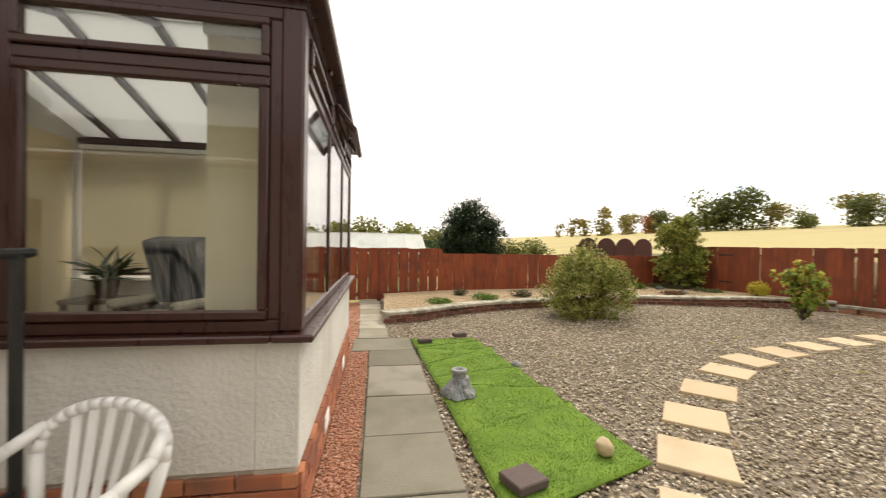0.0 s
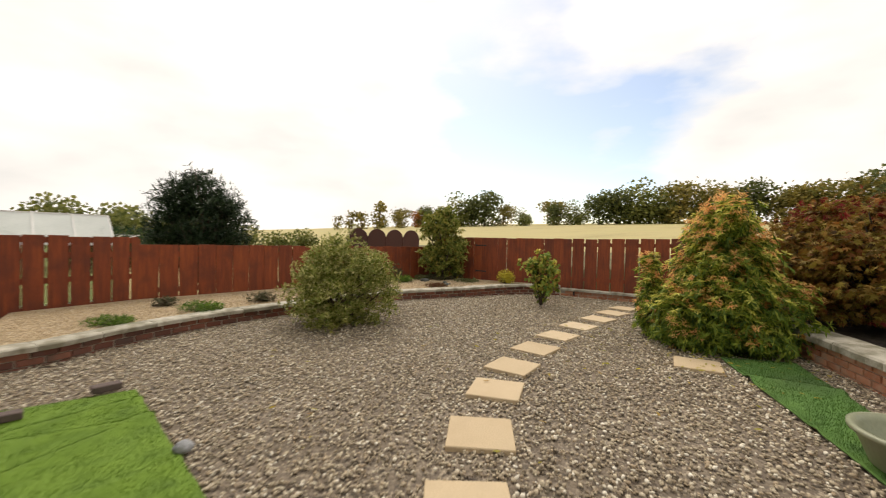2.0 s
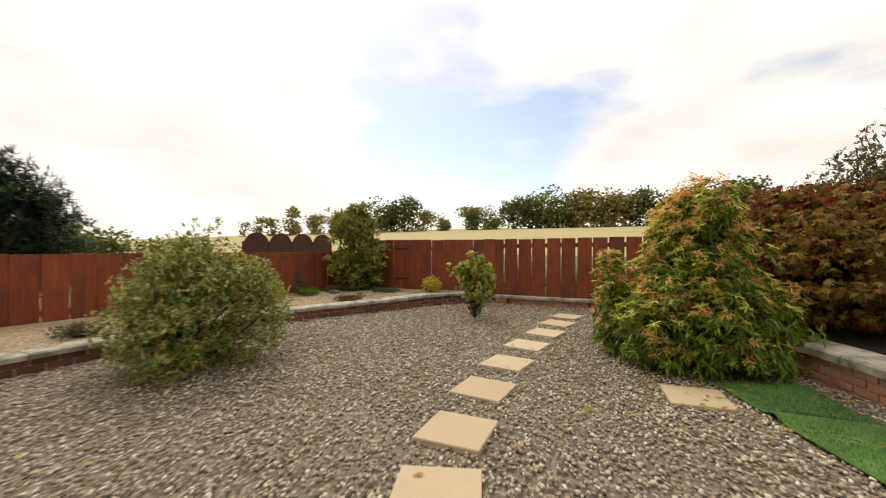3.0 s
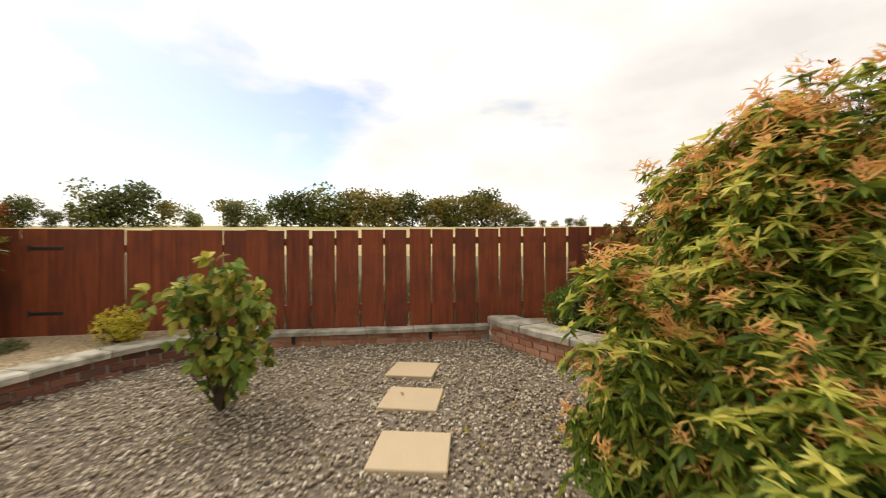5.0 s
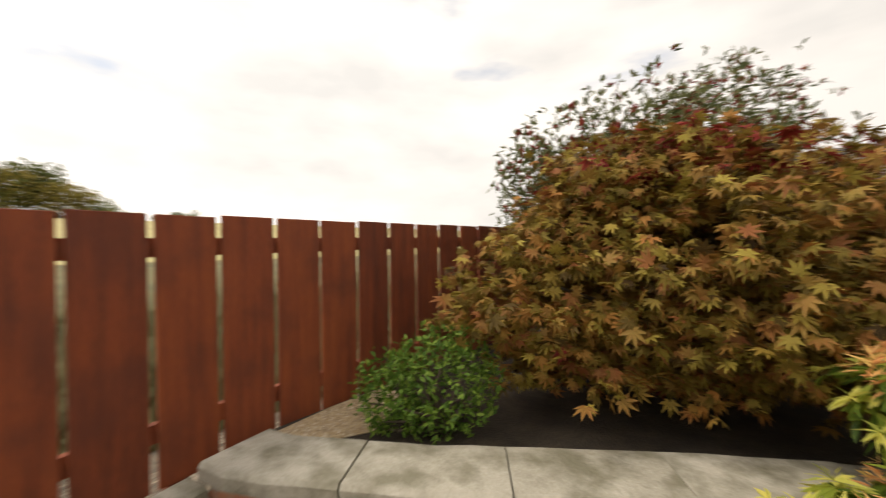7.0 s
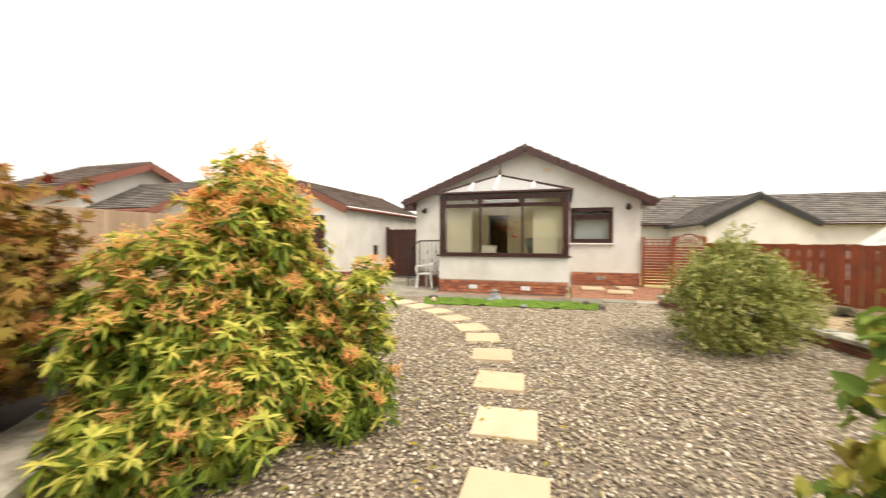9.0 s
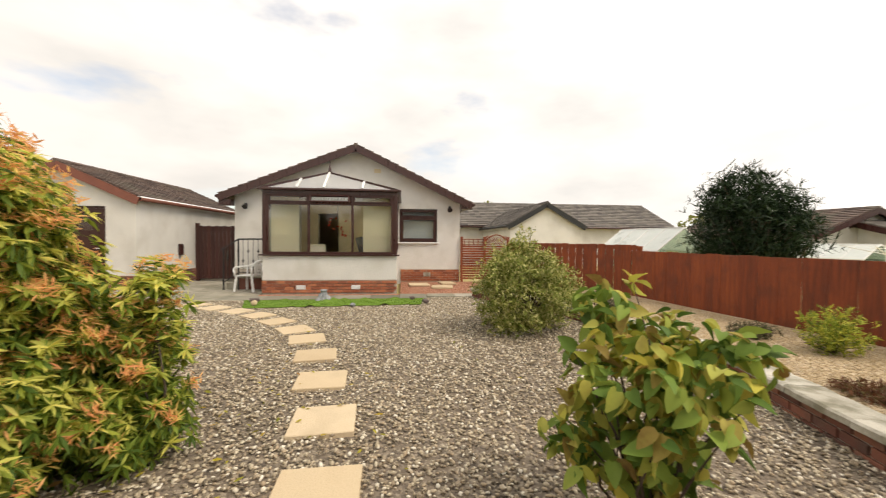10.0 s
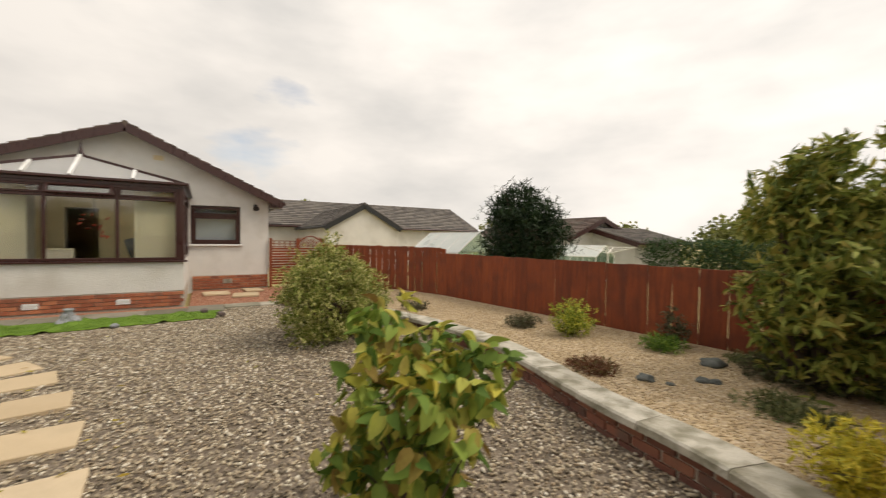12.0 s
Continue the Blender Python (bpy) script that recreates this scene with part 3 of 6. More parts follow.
# ---- brick walls along curves ----
def wall_run(name, line, top, base, label, mat, courses, brick=0.215, thick=0.11, cope=0.29, cope_len=0.6, cope_h=0.055, side=1, end_shift=0.0):
    """A low wall of single bricks with stone copings along a curve; side: to which hand of the line its body lies."""
    w = thing(name, label, "garden wall", kind="structure")
    pts = smooth_line(line, 0.06)
    d = [0.0]
    for a, b in zip(pts, pts[1:]):
        d.append(d[-1] + (b - a).length)

    def at(s):
        s = min(max(s, 0), d[-1] - 1e-4)
        i = max(j for j in range(len(d)) if d[j] <= s)
        i = min(i, len(d) - 2)
        t = (s - d[i]) / (d[i + 1] - d[i])
        p = pts[i].lerp(pts[i + 1], t)
        u = (pts[i + 1] - pts[i]).normalized()
        return p, u, Vector((-u.y, u.x, 0)) * side
    core = bmesh.new()
    n = max(2, int(d[-1] / 0.2))
    rows = []
    for k in range(n + 1):
        p, u, s = at(d[-1] * k / n)
        rows.append([core.verts.new((*(p + s * o).to_2d(), z)) for o, z in ((0.03, -0.05), (0.03, top(p.x) - 0.002), (thick, top(p.x) - 0.002), (thick, -0.05))])
    for r, q in zip(rows, rows[1:]):
        for i in range(4):
            core.faces.new((r[i], q[i], q[(i + 1) % 4], r[(i + 1) % 4]))
    core.faces.new(rows[0])
    core.faces.new(rows[-1][::-1])
    bmesh.ops.recalc_face_normals(core, faces=list(core.faces))
    part("core", core, M_MORTAR, w, "pale mortar joints")
    shared = mesh_of(B((-brick / 2 + 0.005, brick / 2 - 0.005, -0.05, 0.05, -0.0325, 0.0325), bevel=0.004), "brick", mat)
    for c in range(courses):
        s = (brick / 2 if c % 2 else brick)
        while s < d[-1] - brick * 0.4:
            p, u, sd = at(s)
            z = top(p.x) - 0.038 - 0.075 * c
            if z > base(p.x) - 0.04:
                o = new("brick", shared)
                o.parent = w
                jig = random.uniform(-0.003, 0.003)
                o.matrix_basis = Matrix.Translation((*(p + sd * (0.062 + jig)).to_2d(), z)) @ Matrix.Rotation(math.atan2(u.y, u.x) + random.uniform(-0.01, 0.01), 4, "Z")
            s += brick + 0.01
    s = 0.0
    while s < d[-1] - 0.05:
        e = min(s + cope_len, d[-1])
        bm = bmesh.new()
        rows = []
        m = 4
        for k in range(m + 1):
            t = s + 0.004 + (e - s - 0.008) * k / m
            p, u, sd = at(t)
            jz, jx = random.uniform(-0.004, 0.004), random.uniform(-0.006, 0.006)
            h = cope_h
            prof = ((-0.035, 0.0), (-0.037, h * 0.75), (-0.02, h), (cope - 0.05, h), (cope - 0.035, h * 0.75), (cope - 0.035, 0.0))
            rows.append([bm.verts.new((*(p + sd * (a + jx)).to_2d(), top(p.x) + b + (jz if b else -0.004))) for a, b in prof])
        for r, q in zip(rows, rows[1:]):
            for i in range(6):
                bm.faces.new((r[i], q[i], q[(i + 1) % 6], r[(i + 1) % 6]))
        bm.faces.new(rows[0])
        bm.faces.new(rows[-1][::-1])
        bmesh.ops.recalc_face_normals(bm, faces=list(bm.faces))
        part("coping_stone", bm, M_COPING, w)
        s = e
    return w


def top_right(x):
    return 0.15 + 0.0125 * max(0, x)


def top_left(x):
    return 0.31


def bed(name, outline, z, mat, label, kind="structure"):
    tagged(part(name, prism(bmesh.new(), outline, -0.07, z), mat), label, "flower bed", kind=kind)


def build_walls():
    wall_run("curved_garden_wall", RIGHT_CURVE, top_right, gz, "low curved brick wall with weathered stone copings", M_OLDBRICK, 3, side=1)
    wall_run("low_back_wall", BACK_LINE, lambda x: 0.215, gz, "low brick kerb wall with stone coping below the fence", M_PALEBRICK, 2, side=1, cope=0.17)
    wall_run("planting_bed_wall", LEFT_CURVE, top_left, gz, "low brick wall with thick stone copings round a planting bed", M_PALEBRICK, 4, side=1, cope=0.40, cope_h=0.08, cope_len=0.72)
    bed("gravel_bed", [(x, y + 0.08) for x, y in RIGHT_CURVE] + [(10.42, 5.4), (9.8, 7.0), (9.25, 8.8), (6.4, 8.7), (2.0, 8.45), (0.5, 8.0)], lambda x, y: top_right(x) + 0.035,
        M_TANBASE, "raised bed of tan stone chips with low plants")
    bed("planting_bed", [(x + 0.02, y - 0.09) for x, y in LEFT_CURVE] + [(1.65, -3.5), (11.75, -3.5), (11.43, -0.2), (11.15, 2.3)], 0.33, M_SOIL, "dark soil bed behind the low wall")
    bed("dry_soil", [(10.72, 1.72), (10.86, 2.05), (11.1, 2.2), (11.2, 1.7), (11.24, 1.2), (10.95, 1.3)], 0.336, M_TANBASE, "patch of dry stony soil in the corner by the fence")
    rng = np.random.default_rng(9)
    p = scatter(rng, [(x, y + 0.25) for x, y in RIGHT_CURVE] + [(10.35, 5.45), (9.75, 6.95), (9.2, 8.75), (6.4, 8.65), (2.0, 8.4), (0.5, 7.9)], 24000)
    o = new("stone_chips", stones("stone_chips", np.column_stack([p, [top_right(x) + 0.037 for x in p[:, 0]]]), 0.008, 0.02, M_TANCHIP, 10, round_=False))
    tagged(o, "tan and cream stone chips of the raised bed", "stone chips", kind="stuff")
    for nm, poly, n, seed in (("red_chips", [(-0.02, 0.0), (0.22, 0.0), (0.22, 3.38), (-0.02, 3.38)], 3500, 11),
                              ("red_chips", [(-3.0, 3.4), (-0.02, 3.4), (0.04, 4.05), (0.02, 7.85), (-2.9, 7.0)], 9000, 12)):
        bmr = prism(bmesh.new(), poly, -0.07, 0.0)
        tagged(part("red_chip_bed", bmr, M_REDBASE), "bed of crushed red stone chips", "gravel", kind="structure")
        q = scatter(rng, poly, n)
        o = new(nm, stones(nm, np.column_stack([q, np.full(len(q), 0.002)]), 0.01, 0.022, M_REDCHIP, seed, round_=False))
        tagged(o, "loose crushed red stone chips", "stone chips", kind="stuff")


build_walls()


# ---- paving ----
def paver(parent, x0, x1, y0, y1, z, mat, tilt=0.0):
    g = 0.006
    cx, cy = (x0 + x1) / 2, (y0 + y1) / 2
    bm = B((x0 - cx + g, x1 - cx - g, y0 - cy + g, y1 - cy - g, -0.045, 0), bevel=0.006)
    o = part("paving_slab", bm, mat, parent)
    o.matrix_basis = pose(cx, cy, z + random.uniform(-0.004, 0.004), random.uniform(-tilt, tilt), random.uniform(-tilt, tilt), 0)
    return o


def build_paving():
    p = thing("paved_path", "path of worn grey concrete paving slabs", "path", kind="structure")
    for x0, x1, y0, y1 in ((0.24, 0.86, -0.75, 0.3), (0.24, 0.86, 0.3, 1.02), (0.24, 0.86, 1.02, 1.78), (0.24, 0.85, 1.78, 2.7), (0.23, 0.84, 2.7, 3.38), (0.0, 0.82, 3.38, 4.05),
                           (0.05, 0.5, 4.05, 4.75), (0.03, 0.48, 4.75, 5.4), (0.0, 0.46, 5.4, 6.1), (-0.02, 0.44, 6.1, 6.75), (-0.05, 0.42, 6.75, 7.4), (-0.08, 0.4, 7.4, 7.95)):
        paver(p, x0, x1, y0, y1, 0.012 if y0 < 4 else 0.02, M_PAVINGDARK if y0 < 4 else M_PAVING, 0.3)
    t = thing("patio", "patio of grey concrete paving slabs beside the house", "patio", kind="structure")
    part("bedding", B((-6.5, 0.9, -6.8, -0.0, -0.075, -0.03)), M_MORTAR, t)
    y = -3.15
    row = 0
    while y < -0.1:
        x = -3.35 - (row % 2) * 0.3
        while x < 0.85:
            paver(t, max(x, -3.4), min(x + 0.75, 0.88), y, min(y + 0.62, -0.01), 0.0, M_PAVING, 0.3)
            x += 0.75
        y += 0.62
        row += 1
    for i, (x, y, a, w) in enumerate(((-1.85, 3.95, 4, 0.6), (-1.25, 4.6, -6, 0.6), (-2.25, 4.85, 8, 0.45))):
        o = part("loose_slab", B((-0.3, 0.3, -w / 2, w / 2, 0, 0.045), bevel=0.006), M_SLAB)
        o.matrix_basis = pose(x, y, 0.012, 0, 0, a)
        tagged(o, "pale paving slab lying on the red chips", "paving slab", group="slabs on the red chips")
    steps = ((1.58, -0.74, 56), (2.02, -0.17, 54), (2.44, 0.4, 52), (2.92, 0.94, 49), (3.52, 1.44, 44), (4.19, 1.9, 32), (4.79, 2.21, 15), (5.55, 2.48, 9), (6.36, 2.7, 5),
             (7.19, 2.88, 4), (8.03, 3.0, 2), (8.82, 3.14, -1), (9.56, 3.26, -3))
    for x, y, a in steps:
        o = part("stepping_stone", B((-0.225, 0.225, -0.225, 0.225, -0.03, 0.03), bevel=0.006), M_SLAB)
        o.matrix_basis = pose(x, y, gz(x) - 0.008, random.uniform(-0.6, 0.6), random.uniform(-0.6, 0.6), a)
        tagged(o, "square buff concrete stepping stone set in the gravel", "stepping stone", group="curved stepping stone path")
    o = part("loose_slab", B((-0.225, 0.225, -0.225, 0.225, -0.02, 0.035), bevel=0.006), M_SLAB)
    o.matrix_basis = pose(6.46, 1.02, gz(6.4) - 0.012, 0, 0, 20)
    tagged(o, "square buff slab beside the old turf", "paving slab")
    o = part("loose_block", B((-0.2, 0.2, -0.1, 0.1, -0.02, 0.03), bevel=0.006), M_BLOCK)
    o.matrix_basis = pose(4.0, -0.42, gz(4.0) + 0.01, 0, 0, 15)
    tagged(o, "dark red-brown block lying in the gravel", "block")


build_paving()


# ---- fences ----
def fence_run(name, line, z0, z1, label, board=0.145, gap=0.018, post_step=1.8, mat=None, face=1, rails=(0.18, 0.82), start=0.0):
    """Upright boards on rails and posts along straight stretches; z0, z1: functions of the distance along."""
    mat = mat or M_FENCE
    f = thing(name, label, "fence", kind="structure")
    shared = {}
    s0 = 0.0
    for (ax, ay), (bx, by) in zip(line, line[1:]):
        a, b = Vector((ax, ay, 0)), Vector((bx, by, 0))
        ln = (b - a).length
        u = (b - a) / ln
        nrm = Vector((-u.y, u.x, 0)) * face
        ang = math.atan2(u.y, u.x)
        s = start
        while s < ln - 0.03:
            w = board if (bx, by) != line[-1] else min(board, ln - s)
            h = round(z1(s0 + s) - z0(s0 + s) + random.uniform(-0.006, 0.006), 2)
            key = (round(w, 3), h)
            if key not in shared:
                shared[key] = mesh_of(B((-w / 2, w / 2, -0.009, 0.009, 0, h), bevel=0.003), "board", mat)
            o = new("board", shared[key])
            o.parent = f
            p = a + u * (s + w / 2) + nrm * 0.03
            o.matrix_basis = Matrix.Translation((p.x, p.y, z0(s0 + s))) @ Matrix.Rotation(ang + random.uniform(-0.012, 0.012), 4, "Z") @ Matrix.Rotation(random.uniform(-0.004, 0.004), 4, "Y")
            s += w + gap * random.uniform(0.6, 1.4)
        start = s - ln
        for frac in rails:
            bm = bmesh.new()
            za, zb = z0(s0) + (z1(s0) - z0(s0)) * frac, z0(s0 + ln) + (z1(s0 + ln - 0.01) - z0(s0 + ln)) * frac
            beam(bm, (*(a - nrm * 0.01).to_2d(), za), (*(b - nrm * 0.01).to_2d(), zb), 0.04, 0.09)
            part("rail", bm, mat, f)
        k = max(1, int(ln / post_step))
        for i in range(k + (1 if (bx, by) == line[-1] else 0)):
            p = a + u * (ln * i / k) - nrm * 0.075
            o = part("post", B((-0.045, 0.045, -0.045, 0.045, -0.1, z1(s0 + ln * i / k) - 0.03), bevel=0.006), mat, f)
            o.matrix_basis = Matrix.Translation((p.x, p.y, 0)) @ Matrix.Rotation(ang, 4, "Z")
        s0 += ln
    return f


def build_fences():
    # the stretch near the house is higher than the rest
    fence_run("side_fence", FENCE_RIGHT[:3], lambda s: 0.05, lambda s: 1.32, "high red-brown stained boarded fence with narrow gaps", board=0.244, gap=0.024, face=-1, rails=(0.1, 0.45, 0.76, 0.95))
    fence_run("boundary_fence", FENCE_RIGHT[2:], lambda s: 0.17, lambda s: 1.19 + 0.001 * s, "red-brown stained close-boarded fence behind the raised bed", board=0.302, gap=0.01, face=-1)
    fence_run("corner_fence", FENCE_BACK[:3], lambda s: 0.25, lambda s: 1.49 + 0.004 * s, "dark red-brown close-boarded fence behind the chip bed", board=0.25, gap=0.004, face=-1)
    fence_run("back_fence", FENCE_BACK[2:], lambda s: 0.25, lambda s: 1.5 + 0.014 * s, "red-brown stained board fence with open gaps towards the field", board=0.281, gap=0.03, face=-1, rails=(0.2, 0.88), start=-0.077)
    fence_run("bare_fence", [(2.0, -6.0), (5.5, -5.6), (12.4, -4.6)], lambda s: 0.2, lambda s: 2.0, "pale unstained timber fence behind the planting bed", board=0.15, gap=0.005, mat=M_OLDFENCE)


build_fences()


# ---- house ----
def gable_house(name, label, x0, x1, y0, y1, eave, ridge, wall_mat, roof_mat, over=0.35, along="x", base=0.0, group="", tiles=True, trim=M_UPVC, openings=(), kind="", foot=-0.08, front=True, ridge_at=None, eaves=None):
    """A house with a pitched roof; ridge along x or y. openings in the x1 (or y1) gable wall: (a0, a1, z0, z1)."""
    h = thing(name, label, "house", group=group, kind=kind)
    sw = (lambda a, b, c: (a, b, c)) if along == "x" else (lambda a, b, c: (b, a, c))
    if along == "x":
        r0, r1, s0, s1 = x0, x1, y0, y1
    else:
        r0, r1, s0, s1 = y0, y1, x0, x1
    mid, t = (s0 + s1) / 2 if ridge_at is None else ridge_at, 0.25
    slopes = [(ridge - e) / abs(sa - mid) for e, sa in zip(eaves or (eave, eave), (s0, s1))]

    def fin(bm):
        bmesh.ops.recalc_face_normals(bm, faces=list(bm.faces))
        return bm

    def block(a0, a1, b0, b1, c0, c1):
        return (a0, a1, b0, b1, c0, c1) if along == "x" else (b0, b1, a0, a1, c0, c1)
    boxes = [block(r0, r1 - t, s0, s0 + t, foot, eave), block(r0, r1 - t, s1 - t, s1, foot, eave), block(r0, r0 + t, s0 + t, s1 - t, foot, eave)]
    for bx in boxes:
        part("wall", B(bx), wall_mat, h)
    # gable wall pierced by its openings
    cuts = sorted({s0, s1, *[v for o in openings for v in o[:2]]})
    bm = bmesh.new()
    for a, b in zip(cuts, cuts[1:]):
        zs = [(foot, eave)]
        for o in openings:
            if o[0] <= a + 1e-6 and o[1] >= b - 1e-6:
                zs = [(p, q) for z0, z1 in zs for p, q in ((z0, min(z1, o[2])), (max(z0, o[3]), z1)) if q - p > 1e-3]
        for p, q in zs:
            c = block(r1 - t, r1, a, b, p, q)
            rr = bmesh.ops.create_cube(bm, size=1)
            bmesh.ops.transform(bm, matrix=Matrix.LocRotScale(((c[0] + c[1]) / 2, (c[2] + c[3]) / 2, (c[4] + c[5]) / 2), None, (c[1] - c[0], c[3] - c[2], c[5] - c[4])), verts=rr["verts"])
    part("wall", bm, wall_mat, h)
    for ra, rb in ((r1 - t, r1), (r0, r0 + t)):
        bm = bmesh.new()
        tri = [(s0, eave), (s1, eave), (mid, ridge - 0.04)]
        if eaves:
            tri = [(s0, eave), (s1, eave), (s1, eaves[1] - 0.02), (mid, ridge - 0.04), (s0, eaves[0] - 0.02)]
        A, C = [bm.verts.new(sw(ra, s, z)) for s, z in tri], [bm.verts.new(sw(rb, s, z)) for s, z in tri]
        bm.faces.new(A), bm.faces.new(C[::-1])
        for i in range(len(tri)):
            j = (i + 1) % len(tri)
            bm.faces.new((A[i], A[j], C[j], C[i]))
        part("gable", fin(bm), wall_mat, h)
    # courses of tiles, each lapping the one below
    for sgn, sa, rise in ((-1, s0, slopes[0]), (1, s1, slopes[1])):
        half = abs(sa - mid)
        roof = bmesh.new()
        n = 14 if tiles else 6
        run = half + over
        for k in range(n):
            d0, d1 = run * (1 - k / n), run * (1 - (k + 1) / n) - 0.05
            z0, z1 = ridge - rise * d0, ridge - rise * max(d1, 0)
            lift = 0.075
            for a0, a1 in ((r0 - over, r1 + over),):
                cols = int((a1 - a0) / 0.33) if tiles else 1
                for c in range(cols):
                    u0, u1 = a0 + (a1 - a0) * c / cols, a0 + (a1 - a0) * (c + 1) / cols - 0.004
                    q = [sw(u0, mid + sgn * d0, z0 + lift), sw(u1, mid + sgn * d0, z0 + lift), sw(u1, mid + sgn * max(d1, 0), z1 + lift - 0.035), sw(u0, mid + sgn * max(d1, 0), z1 + lift - 0.035)]
                    slab_poly(roof, q, 0.03 * sgn if along == "x" else -0.03 * sgn)
        part("roof", fin(roof), roof_mat, h)
        # deck, soffit and verge boards
        deck = bmesh.new()
        q = [sw(r0 - over + 0.03, mid + sgn * (run - 0.03), ridge - rise * run), sw(r1 + over - 0.03, mid + sgn * (run - 0.03), ridge - rise * run), sw(r1 + over - 0.03, mid, ridge), sw(r0 - over + 0.03, mid, ridge)]
        slab_poly(deck, q, 0.03)
        part("roof_deck", fin(deck), trim, h)
        for rr in (r1 + over, r0 - over):
            vb = bmesh.new()
            p, q2 = Vector(sw(rr, mid + sgn * run, ridge - rise * run - 0.06)), Vector(sw(rr, mid, ridge - 0.06))
            beam(vb, p, q2, 0.03, 0.2)
            part("bargeboard", vb, trim, h)
        gu = bmesh.new()
        rod(gu, sw(r0 - over, mid + sgn * (run + 0.03), ridge - rise * run), sw(r1 + over, mid + sgn * (run + 0.03), ridge - rise * run), 0.055, n=10)
        part("gutter", gu, trim, h)
        c = block(r1, r1 + over - 0.03, min(sa, sa + sgn * over), max(sa, sa + sgn * over), eave - 0.22, eave - 0.02)
        part("soffit_box", B(c, bevel=0.01), trim, h) if front else None
    rg = bmesh.new()
    k = int((r1 - r0 + 2 * over) / 0.4)
    for i in range(k):
        a = r0 - over + (r1 - r0 + 2 * over) * i / k
        rod(rg, sw(a, mid, ridge + 0.03), sw(a + 0.41, mid, ridge + 0.03), 0.085, 0.078, 10)
    part("ridge_tiles", rg, roof_mat, h)
    return h


def window_unit(parent, plane, a0, a1, z0, z1, depth=0.07, bars=(), fan=None, name="window", along="y", glass=True, mat=None, out=1, sash=0.0):
    """A framed window in the plane x = plane (along y) or y = plane (along x). bars: upright places; fan: height of the transom."""
    mat = mat or M_UPVC

    def blk(p, q, u, v, r0, r1):
        lo, hi = sorted((plane + r0 * out, plane + r1 * out))
        return (lo, hi, p, q, u, v) if along == "y" else (p, q, lo, hi, u, v)
    w = new(name)
    w.parent = parent
    f = 0.06
    boxes = [blk(a0, a1, z0, z0 + f, -depth, 0), blk(a0, a1, z1 - f, z1, -depth, 0), blk(a0, a0 + f, z0 + f, z1 - f, -depth, 0), blk(a1 - f, a1, z0 + f, z1 - f, -depth, 0)]
    boxes += [blk(b - f / 2, b + f / 2, z0 + f, z1 - f, -depth, 0.001) for b in bars]
    cols = [a0 + f / 2, *bars, a1 - f / 2]
    if fan:
        for p, q in zip(cols, cols[1:]):
            boxes.append(blk(p + f / 2, q - f / 2, fan - f / 2, fan + f / 2, -depth, 0.002))
    part("window_frame", B(*boxes, bevel=0.008), mat, w)
    for p, q in zip(cols, cols[1:]):
        for u, v in (((z0 + f, fan - f / 2), (fan + f / 2, z1 - f)) if fan else ((z0 + f, z1 - f),)):
            if fan and u > fan:
                s = 0.035
                part("fanlight_sash", B(blk(p + f / 2, q - f / 2, u, u + s, -0.03, 0.02), blk(p + f / 2, q - f / 2, v - s, v, -0.03, 0.02), blk(p + f / 2, p + f / 2 + s, u + s, v - s, -0.03, 0.02), blk(q - f / 2 - s, q - f / 2, u + s, v - s, -0.03, 0.02), bevel=0.006), mat, w)
            if sash and not (fan and u > fan):
                part("casement_sash", B(blk(p + f / 2, q - f / 2, u, u + sash, -0.03, 0.012), blk(p + f / 2, q - f / 2, v - sash, v, -0.03, 0.012), blk(p + f / 2, p + f / 2 + sash, u + sash, v - sash, -0.03, 0.012),
                                        blk(q - f / 2 - sash, q - f / 2, u + sash, v - sash, -0.03, 0.012), bevel=0.008), mat, w)
            if glass:
                o = part("pane", B(blk(p + f / 2 - 0.004, q - f / 2 + 0.004, u - 0.004, v + 0.004, -0.016, -0.01)), M_GLASS, w)
                o.visible_shadow = False
    return w


def brick_band(parent, line, z0, courses, mat, thick=0.02, out=None):
    """Courses of single bricks proud of a wall face, from p to q on its right hand side."""
    (ax, ay), (bx, by) = line
    a, b = Vector((ax, ay, 0)), Vector((bx, by, 0))
    u = (b - a).normalized()
    ang = math.atan2(u.y, u.x)
    nrm = Vector((u.y, -u.x, 0))
    shared = mesh_of(B((-0.1025, 0.1025, -0.02, 0.02, -0.0325, 0.0325), bevel=0.003), "brick", mat)
    ln = (b - a).length
    half = mesh_of(B((-0.0485, 0.0485, -0.02, 0.02, -0.0325, 0.0325), bevel=0.003), "brick", mat)
    for c in range(courses):
        s = 0.0 if c % 2 == 0 else -0.11
        while s < ln - 0.06:
            lo, hi = max(s, 0), min(s + 0.21, ln)
            me = shared if hi - lo > 0.15 else half
            wdt = 0.205 if me is shared else 0.097
            p = a + u * min(max((lo + hi) / 2, wdt / 2), ln - wdt / 2) + nrm * (0.004 + random.uniform(-0.002, 0.002))
            o = new("brick", me)
            o.parent = parent
            o.matrix_basis = Matrix.Translation((p.x, p.y, z0 + 0.0375 + 0.075 * c)) @ Matrix.Rotation(ang, 4, "Z")
            s += 0.215


